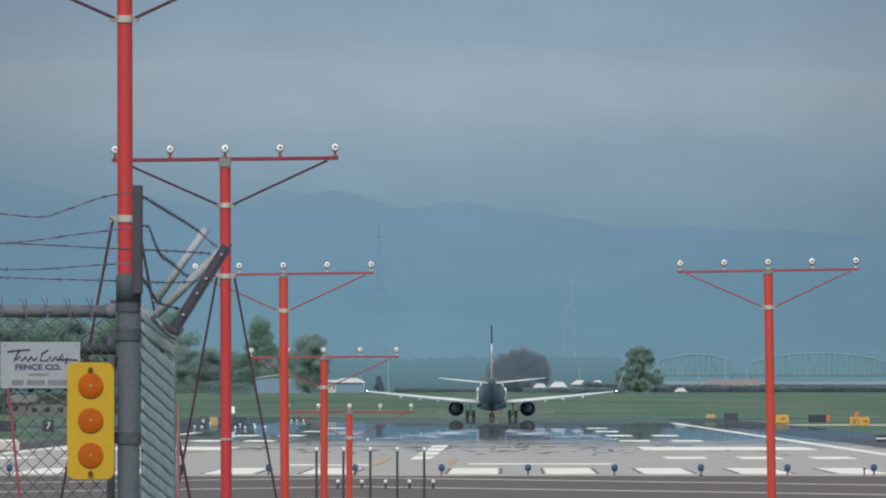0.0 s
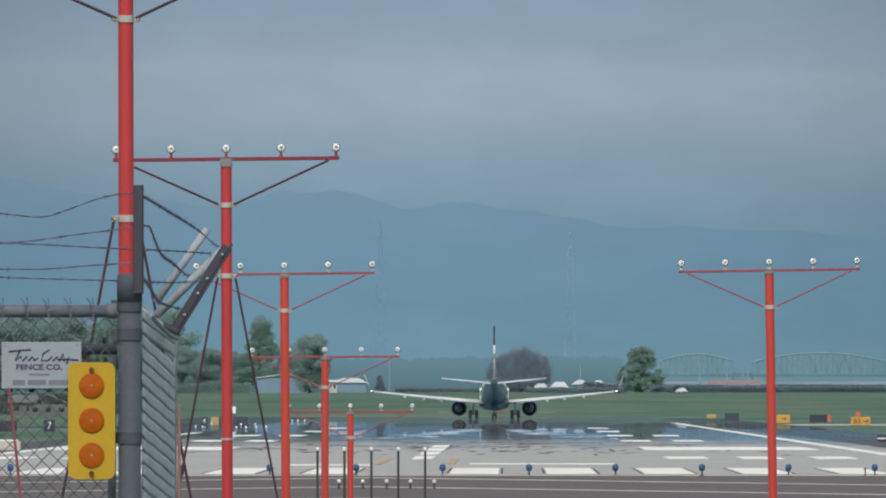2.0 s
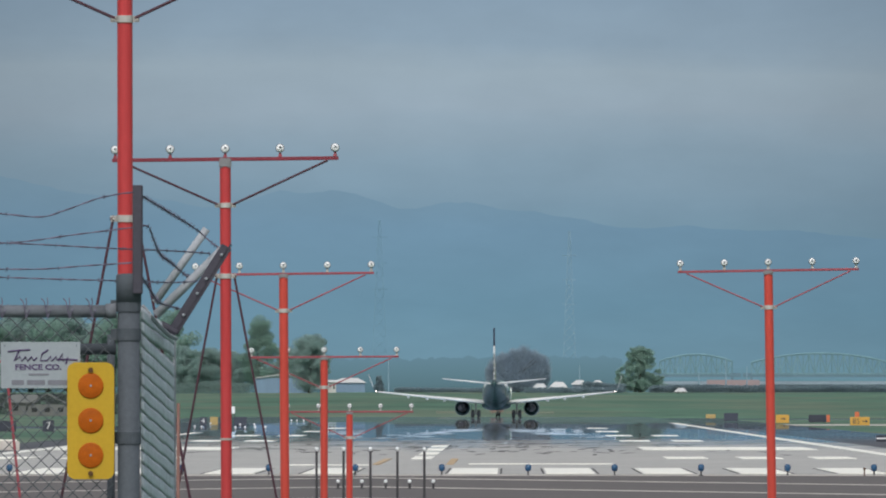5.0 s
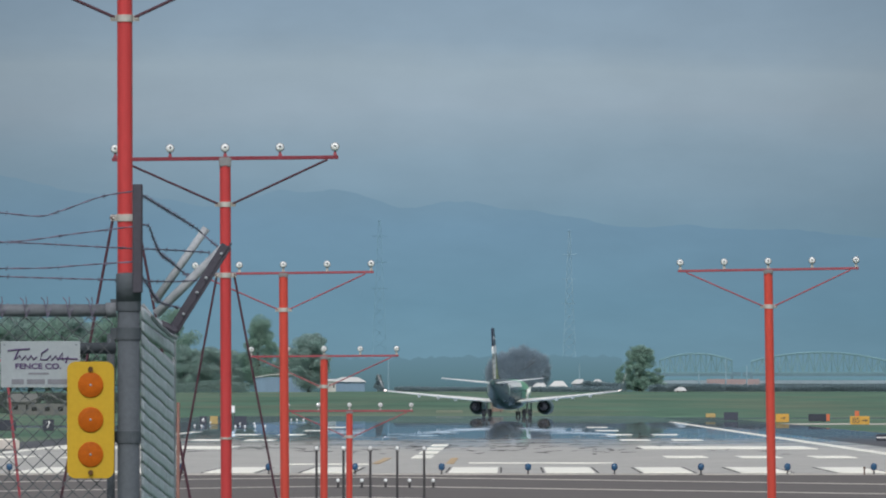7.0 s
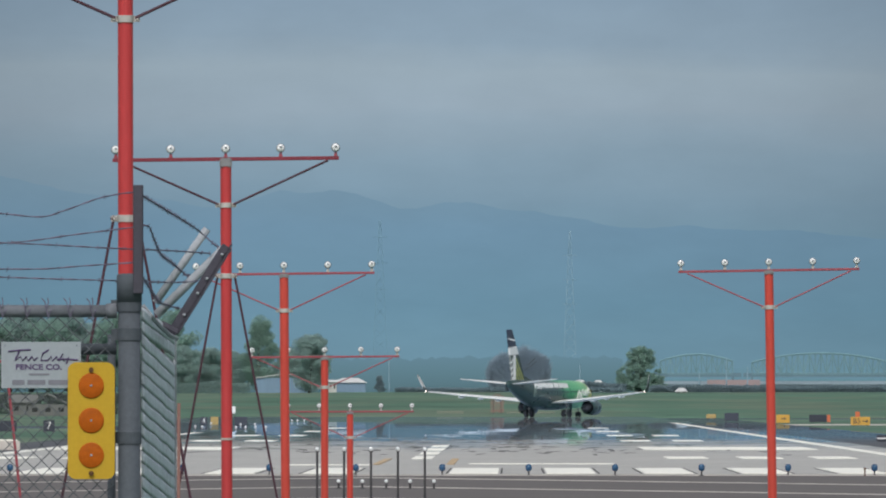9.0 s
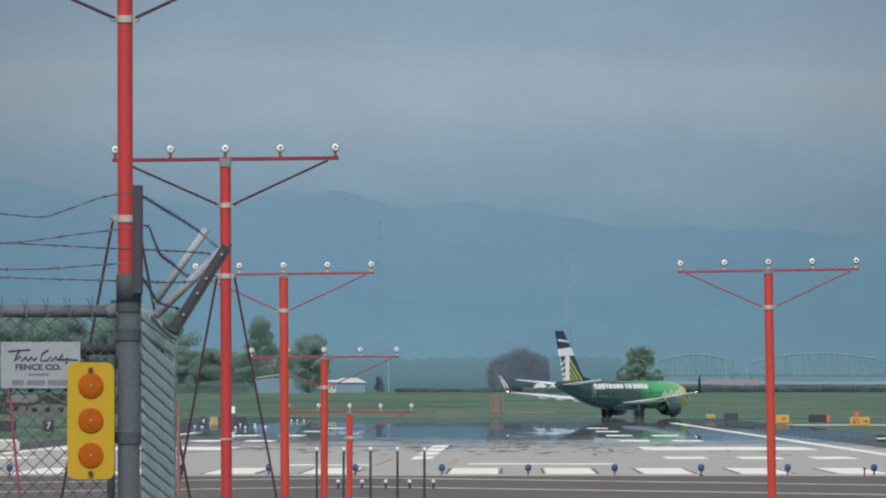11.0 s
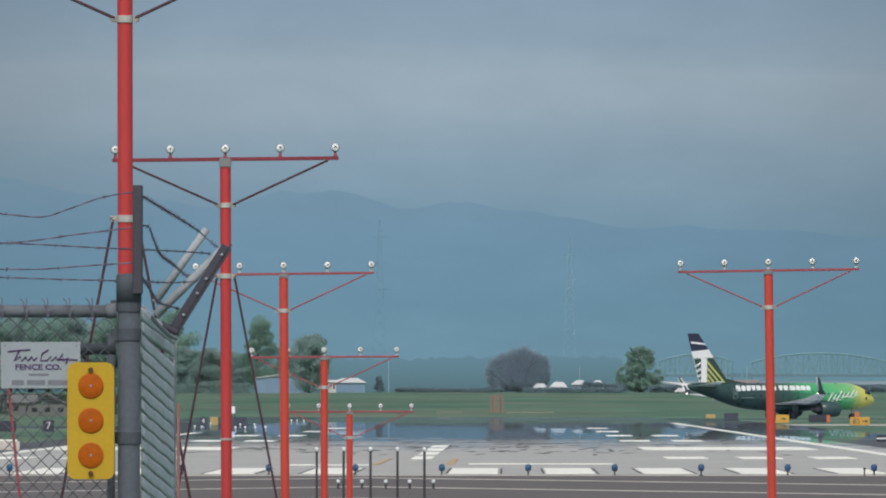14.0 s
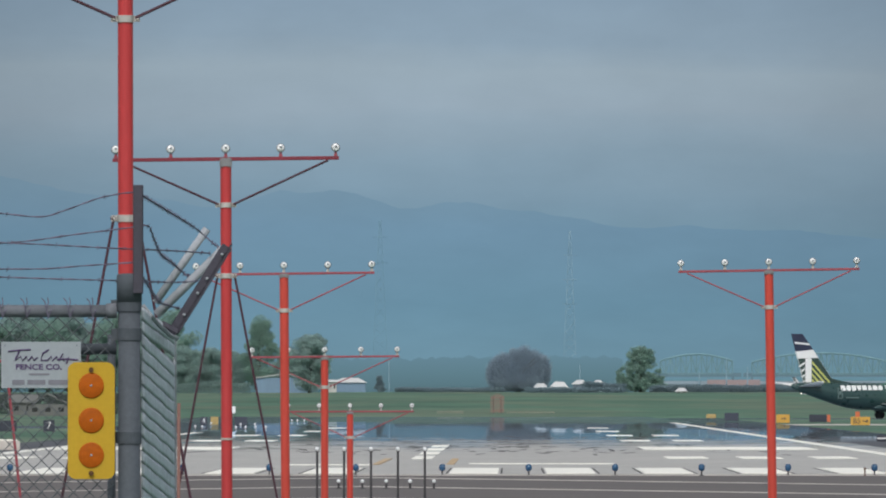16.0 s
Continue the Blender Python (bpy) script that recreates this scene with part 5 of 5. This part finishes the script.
house(-70.345, 2540, 5.98, 5.20, 1.82, 1.69, M_HOUSEG, M_HOUSEG, "dim brown-grey shed at the airfield edge", ridge="y")
house(-74.804, 2560, 3.90, 5.20, 2.08, 1.17, M_HOUSEG, M_HOUSEG, "dim brown-grey shed at the airfield edge")

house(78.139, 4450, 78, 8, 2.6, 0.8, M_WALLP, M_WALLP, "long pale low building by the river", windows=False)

# ---- bridge and lattice towers, with haze mixed into their base colours ----
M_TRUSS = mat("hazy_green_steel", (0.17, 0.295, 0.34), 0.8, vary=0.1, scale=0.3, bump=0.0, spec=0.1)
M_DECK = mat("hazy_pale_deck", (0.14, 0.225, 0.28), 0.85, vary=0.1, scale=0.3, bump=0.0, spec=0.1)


def truss_span(x0, x1, y, zb, crown, ends, n):
    t = new("truss_bridge")
    tagged(t, "haze-tinted green steel arched truss bridge span", "bridge", "bridge spans")
    t.location = ((x0 + x1) / 2, y, 0)
    w = x1 - x0
    top, low = [], []
    for k in range(n + 1):
        u = k / n * 2 - 1
        low.append(Vector((u * w / 2, 0, zb)))
        top.append(Vector((u * w / 2, 0, zb + ends + (crown - ends) * (1 - u * u))))
    for yy in (-1.5, 1.5):
        bm = bmesh.new()
        off = Vector((0, yy, 0))
        for k in range(n):
            rod(bm, top[k] + off, top[k + 1] + off, 0.32, seg=5)
            rod(bm, low[k] + off, low[k + 1] + off, 0.32, seg=5)
            rod(bm, (low[k] if k % 2 else top[k]) + off, (top[k + 1] if k % 2 else low[k + 1]) + off, 0.16, seg=5)
        for k in range(n + 1):
            rod(bm, low[k] + off, top[k] + off, 0.16, seg=5)
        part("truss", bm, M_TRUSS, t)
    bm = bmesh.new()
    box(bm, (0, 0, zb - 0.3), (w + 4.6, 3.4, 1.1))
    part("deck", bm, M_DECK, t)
    for s in (-1, 1):
        bm = bmesh.new()
        box(bm, (s * w / 2, -1.9, (zb - 0.4 + 3.5) / 2), (0.7, 0.6, zb - 0.4 - 3.5))
        part("pier", bm, M_DECK, t)


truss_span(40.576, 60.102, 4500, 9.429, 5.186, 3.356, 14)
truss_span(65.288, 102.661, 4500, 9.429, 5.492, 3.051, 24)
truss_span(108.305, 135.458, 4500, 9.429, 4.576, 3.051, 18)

# tower and pole steel, paled towards the sky colour as haze
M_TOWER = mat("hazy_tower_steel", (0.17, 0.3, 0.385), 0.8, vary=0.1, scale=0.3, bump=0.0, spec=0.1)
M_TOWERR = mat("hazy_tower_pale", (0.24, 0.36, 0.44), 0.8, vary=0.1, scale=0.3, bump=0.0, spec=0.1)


def lattice_tower(x, y, height, base, material, arms):
    t = new("lattice_tower")
    t.location = (x, y, ground_height(x, y) - 0.1)
    tagged(t, "tall haze-tinted steel lattice tower", "tower", "lattice towers")
    bm = bmesh.new()
    n = 16
    for k in range(n):
        w0, w1 = base * (1 - 0.9 * k / n), base * (1 - 0.9 * (k + 1) / n)
        z0, z1 = height * k / n, height * (k + 1) / n
        for sx, sy in ((-1, -1), (1, -1), (1, 1), (-1, 1)):
            rod(bm, (sx * w0, sy * w0, z0), (sx * w1, sy * w1, z1), 0.05, seg=4)
        rod(bm, (-w0, -w0, z0), (w1, -w1, z1), 0.05, seg=4)
        rod(bm, (w0, w0, z0), (-w1, w1, z1), 0.04, seg=4)
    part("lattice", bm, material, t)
    for f in arms:
        bm = bmesh.new()
        rod(bm, (-base * 0.9, 0, height * f), (base * 0.9, 0, height * f), 0.05, seg=4)
        part("crossarm", bm, material, t)


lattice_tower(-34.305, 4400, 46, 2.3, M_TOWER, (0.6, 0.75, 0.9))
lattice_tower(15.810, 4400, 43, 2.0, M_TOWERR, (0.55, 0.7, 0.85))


def pole(x, y, h):
    t = new("utility_pole")
    t.location = (x, y, ground_height(x, y) - 0.1)
    tagged(t, "slim pale pole beyond the airfield", "pole", "utility poles")
    bm = bmesh.new()
    rod(bm, (0, 0, 0), (0, 0, h), 0.16, 0.1, 8)
    part("shaft", bm, M_TOWERR, t)


for x, h in ((49.336, 8.0), (43.153, 4.8), (54.102, 6.0), (-27.566, 7.5), (15.973, 6.5)):
    pole(x, 3800, h)

# ---- fence in the foreground ----
D = 44.0


def link_wire(bm, x, y, z_lo, z_hi, r, pitch, flip):
    """One zigzag wire of a chain-link fabric, which hooks into its neighbours at every bend."""
    rows = int((z_hi - z_lo) / pitch)
    pts = []
    for k in range(rows + 1):
        u = 1.03 if (k + flip) % 2 else -0.03
        pts.append(Vector((x + u * pitch, y + (0.0015 if k % 2 else -0.0015), z_hi - k * pitch)))
    tube(bm, pts, r, 4)


def barbed(bm, pts, r=0.0022, every=0.1, sub=6, seed=1, barb=0.016):
    """Two twisted strands through pts with a four-point barb at each step."""
    rng = random.Random(seed)
    pts = [Vector(p) for p in pts]
    path = []
    for i in range(len(pts) - 1):
        p0, p1, p2, p3 = pts[max(i - 1, 0)], pts[i], pts[i + 1], pts[min(i + 2, len(pts) - 1)]
        for k in range(sub):
            u = k / sub
            path.append(0.5 * ((2 * p1) + (p2 - p0) * u + (2 * p0 - 5 * p1 + 4 * p2 - p3) * u * u + (3 * p1 - p0 - 3 * p2 + p3) * u ** 3))
    path.append(pts[-1])
    fine = []
    for a, b in zip(path, path[1:]):
        k = max(1, int((b - a).length / 0.012))
        fine += [a.lerp(b, j / k) for j in range(k)]
    fine.append(path[-1])
    for s in (0, math.pi):
        tube(bm, [p + Vector((0, math.cos(i * 0.9 + s), math.sin(i * 0.9 + s))) * r * 0.9 for i, p in enumerate(fine)], r, 4)
    run = 0.0
    for a, b in zip(fine, fine[1:]):
        run += (b - a).length
        if run > every:
            run = 0
            ang = rng.uniform(0, math.pi)
            for q in (ang, ang + 1.3):
                d = Vector((math.cos(q) * 0.5, math.cos(q + 1), math.sin(q))).normalized() * barb
                rod(bm, a - d, a + d, r * 0.7, seg=4)


def make_fence():
    f = new("chain_link_fence")
    f.location = (0, 0, 0)
    tagged(f, "galvanised chain-link fence corner topped with barbed wire", "fence")
    z0 = 1.1
    cx = -1.005
    top = 2.948
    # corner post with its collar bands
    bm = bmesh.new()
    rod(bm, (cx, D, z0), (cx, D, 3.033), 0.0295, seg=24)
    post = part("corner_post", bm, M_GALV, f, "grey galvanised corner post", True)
    for y in (2.963, 2.887, 2.614):
        bm = bmesh.new()
        lathe(bm, ((0.0295, -0.017), (0.0325, -0.016), (0.0325, 0.016), (0.0295, 0.017)), 24, Matrix.Translation((cx, D, y)))
        box(bm, (cx - 0.038, D, y), (0.02, 0.008, 0.03))
        part("collar", bm, M_GALV, post)
    bm = bmesh.new()
    lathe(bm, ((0.0335, -0.04), (0.0335, 0.03), (0.03, 0.034), (0.012, 0.036)), 24, Matrix.Translation((cx, D, 3.012)))
    part("post_cap", bm, M_GALV, post, "worn grey post cap", True)
    # upright dark angle for the wires
    ax = -0.981
    bm = bmesh.new()
    box(bm, (ax, D - 0.04, (3.281 + 2.994) / 2), (0.026, 0.006, 3.281 - 2.994))
    box(bm, (ax + 0.011, D - 0.028, (3.281 + 2.994) / 2), (0.005, 0.03, 3.281 - 2.994))
    bevelled(bm, 0.002, 1)
    part("wire_upright", bm, M_DARK, f, "dark upright steel angle")
    # top rail, lower rail
    bm = bmesh.new()
    rod(bm, (-2.091, D, top), (-1.047, D, top), 0.0165, seg=20)
    rod(bm, (-1.065, D, top), (-1.038, D, top + 0.002), 0.02, seg=16)
    part("top_rail", bm, M_RAIL, f, smooth=True)
    bm = bmesh.new()
    rod(bm, (-2.101, 44.2, 2.849), (-1.043, 44.2, 2.849), 0.015, seg=20)
    part("lower_rail", bm, M_GALV, f, smooth=True)
    bm = bmesh.new()
    rod(bm, (-1.059, 44.3, z0), (-1.059, 44.3, 2.888), 0.011, seg=14)
    part("back_post", bm, M_GALV, f, smooth=True)
    bm = bmesh.new()
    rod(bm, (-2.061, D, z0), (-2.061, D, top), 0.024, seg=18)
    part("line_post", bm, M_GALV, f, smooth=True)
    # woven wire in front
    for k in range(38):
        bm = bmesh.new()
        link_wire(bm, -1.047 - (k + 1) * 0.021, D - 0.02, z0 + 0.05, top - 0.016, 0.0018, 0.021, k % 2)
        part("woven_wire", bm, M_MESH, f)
    # twisted tips above the rail
    n = int((-1.040 - -2.061) / 0.0575)
    for k in range(n):
        bm = bmesh.new()
        x = -1.104 - k * 0.0595 + random.uniform(-0.003, 0.003)
        tube(bm, [(x + 0.006, D - 0.021, top - 0.018), (x, D - 0.02, top + 0.01), (x - 0.004, D - 0.02, top + 0.026), (x - 0.012, D - 0.02, top + 0.034)], 0.0015, 5)
        tube(bm, [(x, D - 0.02, top + 0.008), (x + 0.006, D - 0.02, top + 0.022), (x + 0.004, D - 0.02, top + 0.036)], 0.0015, 5)
        tube(bm, [(x + 0.004, D - 0.02, top - 0.02), (x + 0.012, D - 0.021, top), (x + 0.02, D, top + 0.018)], 0.0016, 5)
        part("wire_tip", bm, M_WIRE, f, "twisted wire tip above the rail")
    # the side that runs away from the corner
    a, b = Vector((-0.975, 44.1, z0)), Vector((-0.915, 45.5, z0))
    zt = 2.941
    n = int((zt - z0) / 0.0342)
    for k in range(n):
        z = zt - k * 0.0342
        drop = 0.08 if k > 1 else 0.06
        rng = random.Random(k)
        pts = []
        for j in range(9):
            u = j / 8
            p = a.lerp(b, u)
            pts.append(Vector((p.x, p.y, z - drop * u + 0.0012 * math.sin(j * 1.9 + k) + rng.uniform(-0.001, 0.001))))
        bm = bmesh.new()
        w = [0.0186 * (0.94 + 0.12 * rng.random()) for _ in pts]
        loft(bm, [[q + Vector((0, 0, r)), q + Vector((0, -0.0016, r * 0.45)), q + Vector((0, -0.002, -r * 0.3)), q + Vector((0, 0, -r)), q + Vector((0, 0.004, 0))] for q, r in zip(pts, w)])
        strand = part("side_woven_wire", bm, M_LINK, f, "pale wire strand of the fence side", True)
        # an added thin wire draws the darker line below each strand
        bm = bmesh.new()
        tube(bm, [q + Vector((-0.001, -0.0045, -0.0171 - 0.002 * math.sin(i * 1.2))) for i, q in enumerate(pts)], [0.0013 * rng.uniform(0.6, 1.3) for _ in pts], 5)
        part("lower_edge_wire", bm, M_GALVL, strand, "thin darker wire along the strand's lower edge")
    p = b
    bm = bmesh.new()
    rod(bm, p, p + Vector((0, 0, 2.880 - z0)), 0.005, seg=10)
    part("side_edge_rod", bm, M_GALVL, f)
    # slanted arms that carry the barbed wire
    for p, q, r, m_, lab in (((-0.979, 46, 2.982), (-0.836, 46, 3.186), 0.0108, M_GALVL, "pale slanted pipe arm"), ((-0.959, 45.2, 2.944), (-0.775, 45.2, 3.125), 0.0122, M_GALVL, "pale slanted pipe arm")):
        bm = bmesh.new()
        rod(bm, p, q, r, seg=14)
        part("wire_arm", bm, m_, f, lab, True)
    p, q = Vector((-0.909, 45, 2.897)), Vector((-0.763, 45, 3.129))
    dirv = (q - p).normalized()
    bm = bmesh.new()
    rotm = Matrix.Rotation(-math.atan2(dirv.x, dirv.z) * -1, 4, "Y")
    box(bm, (p + q) / 2, (0.03, 0.006, (q - p).length), rotm)
    box(bm, (p + q) / 2 + Vector((0.012, 0.012, 0.006)), (0.005, 0.03, (q - p).length), rotm)
    bevelled(bm, 0.0015, 1)
    arm = part("angle_arm", bm, M_DARK, f, "dark slanted angle arm")
    for u in (0.2, 0.45, 0.62, 0.9):
        bm = bmesh.new()
        ball(bm, p.lerp(q, u) + Vector((0, -0.005, 0)), 0.0045, 8, 6)
        part("rivet", bm, M_GALVL, arm)
    bm = bmesh.new()
    tube(bm, [(-0.943, 45, 2.917), (-0.918, 45, 2.905), (-0.900, 45, 2.894)], 0.012, 8)
    part("arm_bracket", bm, M_DARK, f)
    bm = bmesh.new()
    tube(bm, [(-0.981, 44.5, 2.967), (-0.959, 44.5, 2.940), (-0.937, 44.6, 2.911), (-0.914, 44.8, 2.887), (-0.900, 45, 2.879)], 0.006, 6)
    part("tension_wire", bm, M_GALVL, f)
    # barbed strands
    strands = [
        [(-1.435, 44, 3.209), (-1.345, 44, 3.206), (-1.241, 44, 3.197), (-1.181, 44, 3.212), (-1.092, 44, 3.244), (-1.035, 44, 3.257), (-0.986, 43.96, 3.262)],
        [(-1.435, 44, 3.126), (-1.345, 44, 3.127), (-1.256, 44, 3.135), (-1.151, 44, 3.150), (-1.062, 44, 3.161), (-0.986, 43.96, 3.170)],
        [(-1.435, 44, 3.132), (-1.345, 44, 3.129), (-1.211, 44, 3.123), (-1.047, 44, 3.114), (-0.910, 44.6, 3.113), (-0.812, 45.2, 3.111)],
        [(-1.435, 44, 3.057), (-1.345, 44, 3.059), (-1.226, 44, 3.060), (-1.122, 44, 3.068), (-0.994, 43.96, 3.076)],
        [(-1.435, 44, 3.041), (-1.345, 44, 3.038), (-1.196, 44, 3.033), (-1.047, 44, 3.029), (-0.918, 45, 3.031), (-0.846, 45.2, 3.036)],
        [(-0.969, 43.96, 3.252), (-0.903, 45, 3.211), (-0.850, 45.4, 3.176), (-0.811, 45.4, 3.142), (-0.781, 45.2, 3.122)],
        [(-0.969, 43.96, 3.174), (-0.952, 44, 3.170), (-0.944, 44.2, 3.140), (-0.934, 44.6, 3.104), (-0.916, 45.2, 3.085), (-0.890, 45.5, 3.059), (-0.864, 45.2, 3.045)],
        [(-0.969, 43.96, 3.039), (-0.949, 44.3, 2.996), (-0.939, 44.8, 2.975), (-0.903, 45, 2.963), (-0.873, 45, 2.956)],
    ]
    for k, st in enumerate(strands):
        bm = bmesh.new()
        barbed(bm, st, seed=k, r=0.0013 if k < 5 else 0.0016, every=0.12 if k < 5 else 0.038, barb=0.0075)
        part("barbed_strand", bm, M_WIRE, f, "rusty dark barbed wire strand")
    return f


make_fence()


def make_stake():
    t = new("marker_stake")
    x, y = -1.196, 60.0
    t.location = (x, y, ground_height(x, y) - 0.05)
    tagged(t, "thin faded orange stake behind the fence", "stake")
    bm = bmesh.new()
    rod(bm, (0, 0, 0), (0.004, 0, 2.701 - ground_height(x, y) + 0.05), 0.006, seg=8)
    part("shaft", bm, M_FARRED, t)


make_stake()


def make_marker():
    t = new("object_marker")
    cx, cz = -1.104, 2.659
    t.location = (cx, 43.95, cz)
    tagged(t, "yellow plate with three round amber reflectors on the fence", "marker sign")
    w, h = 0.124, 0.308
    r = 0.022
    out = []
    for sx, sz, a0 in ((1, 1, 0), (-1, 1, 90), (-1, -1, 180), (1, -1, 270)):
        for k in range(7):
            a = radians(a0 + 15 * k)
            out.append((sx * (w / 2 - r) + r * math.cos(a), sz * (h / 2 - r) + r * math.sin(a)))
    bm = bmesh.new()
    prism(bm, out, -0.003, 0.006, "y")
    part("plate", bm, M_YEL, t, "yellow painted plate")
    for dz in (62, 0.5, -61):
        z = dz * 0.00149
        bm = bmesh.new()
        turn = Matrix.Translation((0, -0.003, z)) @ Matrix.Rotation(radians(90), 4, "X")
        lathe(bm, ((0.0335, 0.0), (0.0335, 0.003), (0.031, 0.0046), (0.028, 0.005), (0.02, 0.0065), (0.006, 0.0075), (0.001, 0.0076)), 32, turn)
        disc = part("reflector", bm, M_AMB, t, "round amber reflector", False)
        bm = bmesh.new()
        for ring_r, n in ((0.01, 8), (0.017, 14), (0.024, 20)):
            for k in range(n):
                a = k * math.tau / n
                ball(bm, (ring_r * math.cos(a), -0.0088, z + ring_r * math.sin(a)), 0.0016, 6, 4)
        part("prisms", bm, M_AMB, disc)
        bm = bmesh.new()
        ball(bm, (0, -0.0105, z), 0.0032, 8, 6)
        part("centre_stud", bm, M_SIGN, disc, "pale centre stud")
    for dz in (90, -93):
        bm = bmesh.new()
        rod(bm, (0, -0.012, dz * 0.00149), (0, 0.03, dz * 0.00149), 0.007, seg=8)
        part("bolt", bm, M_BOLT, t, "rusty bolt")


make_marker()


def make_fence_sign():
    t = new("fence_sign")
    cx, cz = -1.237, 2.806
    t.location = (cx, 43.962, cz)
    tagged(t, "small white sign with purple letters wired to the fence", "sign")
    w, h = 0.210, 0.122
    bm = bmesh.new()
    box(bm, (0, 0, 0), (w, 0.004, h))
    part("panel", bm, M_SIGN, t, "white metal sheet")
    # faded script drawn as loose strokes
    k_ = 0.00149
    strokes = [[(-58, 24), (-40, 26), (-18, 27)],
               [(-38, 26), (-46, 8), (-36, 15), (-33, 7), (-26, 15), (-23, 7), (-16, 15), (-12, 8), (-6, 13)],
               [(14, 27), (3, 20), (0, 8), (12, 8), (18, 15), (20, 7), (28, 15), (31, 7), (39, 20), (40, 7), (49, 14), (45, 2)],
               [(28, 10), (45, 10), (66, 9)]]
    for s_ in strokes:
        bm = bmesh.new()
        tube(bm, [(x * k_, -0.003, z * k_) for x, z in s_], 0.0024, 5)
        part("script_stroke", bm, M_INK, t, "faded purple pen stroke")
    text_mesh("FENCE CO.", 0.0235, M_INK, t, Matrix.Translation((-4 * k_, -0.003, -4 * k_)) @ FACE @ Matrix.Diagonal((1.05, 0.85, 1, 1)), 0.0006, "faded purple capitals", bold=0.03)
    bm = bmesh.new()
    box(bm, (-3 * k_, -0.0025, -16.5 * k_), (36 * k_, 0.001, 3.5 * k_))
    for x, w_ in ((-40, 22), (-8, 32), (32, 38)):
        box(bm, (x * k_, -0.0025, -31 * k_), (w_ * k_, 0.001, 9 * k_))
    part("faded_bars", bm, M_INKF, t, "faded grey bars")
    bm = bmesh.new()
    for sx in (-1, 1):
        rod(bm, (sx * w * 0.45, -0.004, h * 0.42), (sx * w * 0.45, 0.03, h * 0.42), 0.002, seg=6)
    part("tie_wires", bm, M_GALV, t)


make_fence_sign()


# ---- what moves: the airliner rolls out, then turns off the runway ----
def motions():
    rows = [
        (0, pose(-2.376, 2243.00, 0.045, 0, 0, 0.00)),
        (1, pose(-2.327, 2260.58, 0.045, 0, 0, 0.00)),
        (2, pose(-2.203, 2278.22, 0.045, 0, 0, 0.00)),
        (3, pose(-2.148, 2295.74, 0.045, 0, 0, 0.00)),
        (4, pose(-1.965, 2313.00, 0.045, 0, 0, -0.30)),
        (5, pose(-1.850, 2330.28, 0.045, 0, 0, -1.05)),
        (6, pose(-1.500, 2347.13, 0.045, 0, 0, -3.00)),
        (6.5, pose(-0.986, 2355.00, 0.045, 0, 0, -4.90)),
        (7, pose(-0.340, 2362.34, 0.045, 0, 0, -7.30)),
        (7.5, pose(0.637, 2369.27, 0.045, 0, 0, -10.10)),
        (8, pose(1.930, 2375.93, 0.045, 0, 0, -13.30)),
        (8.5, pose(3.555, 2382.46, 0.045, 0, 0, -16.80)),
        (9, pose(5.420, 2389.00, 0.045, 0, 0, -20.40)),
        (9.5, pose(7.680, 2395.59, 0.045, 0, 0, -24.10)),
        (10, pose(10.280, 2402.14, 0.045, 0, 0, -28.00)),
        (10.5, pose(13.200, 2408.58, 0.029, 0, 0, -31.90)),
        (11, pose(16.410, 2414.89, -0.012, 0, 0, -35.70)),
        (11.5, pose(19.900, 2421.00, -0.067, 0, 0, -39.60)),
        (12, pose(23.600, 2426.95, -0.128, 0, 0, -43.10)),
        (12.5, pose(27.480, 2432.78, -0.183, 0, 0, -46.40)),
        (13, pose(31.530, 2438.43, -0.224, 0, 0, -49.70)),
        (13.5, pose(35.740, 2443.86, -0.240, 0, 0, -53.00)),
        (14, pose(39.980, 2449.00, -0.240, 0, 0, -55.80)),
        (14.5, pose(44.000, 2453.78, -0.240, 0, 0, -57.80)),
        (15, pose(48.080, 2458.24, -0.240, 0, 0, -59.00)),
        (15.5, pose(52.100, 2462.59, -0.240, 0, 0, -59.90)),
        (16, pose(56.150, 2467.00, -0.240, 0, 0, -60.50)),
    ]
    walk(airliner, rows)
    # the wheels roll with the ground that the aircraft covers
    ts = [t for t, _ in rows]
    xs = [m.translation.x for _, m in rows]
    ys = [m.translation.y for _, m in rows]
    steps = np.arange(0, 16.0 + 1e-6, 1 / FPS)
    way = np.hypot(np.gradient(np.interp(steps, ts, xs)), np.gradient(np.interp(steps, ts, ys))).cumsum()
    for w, hub, radius in WHEELS:
        walk(w, [(float(t), pose(*hub, -math.degrees(d / radius), 0, 0)) for t, d in zip(steps, way)])


motions()
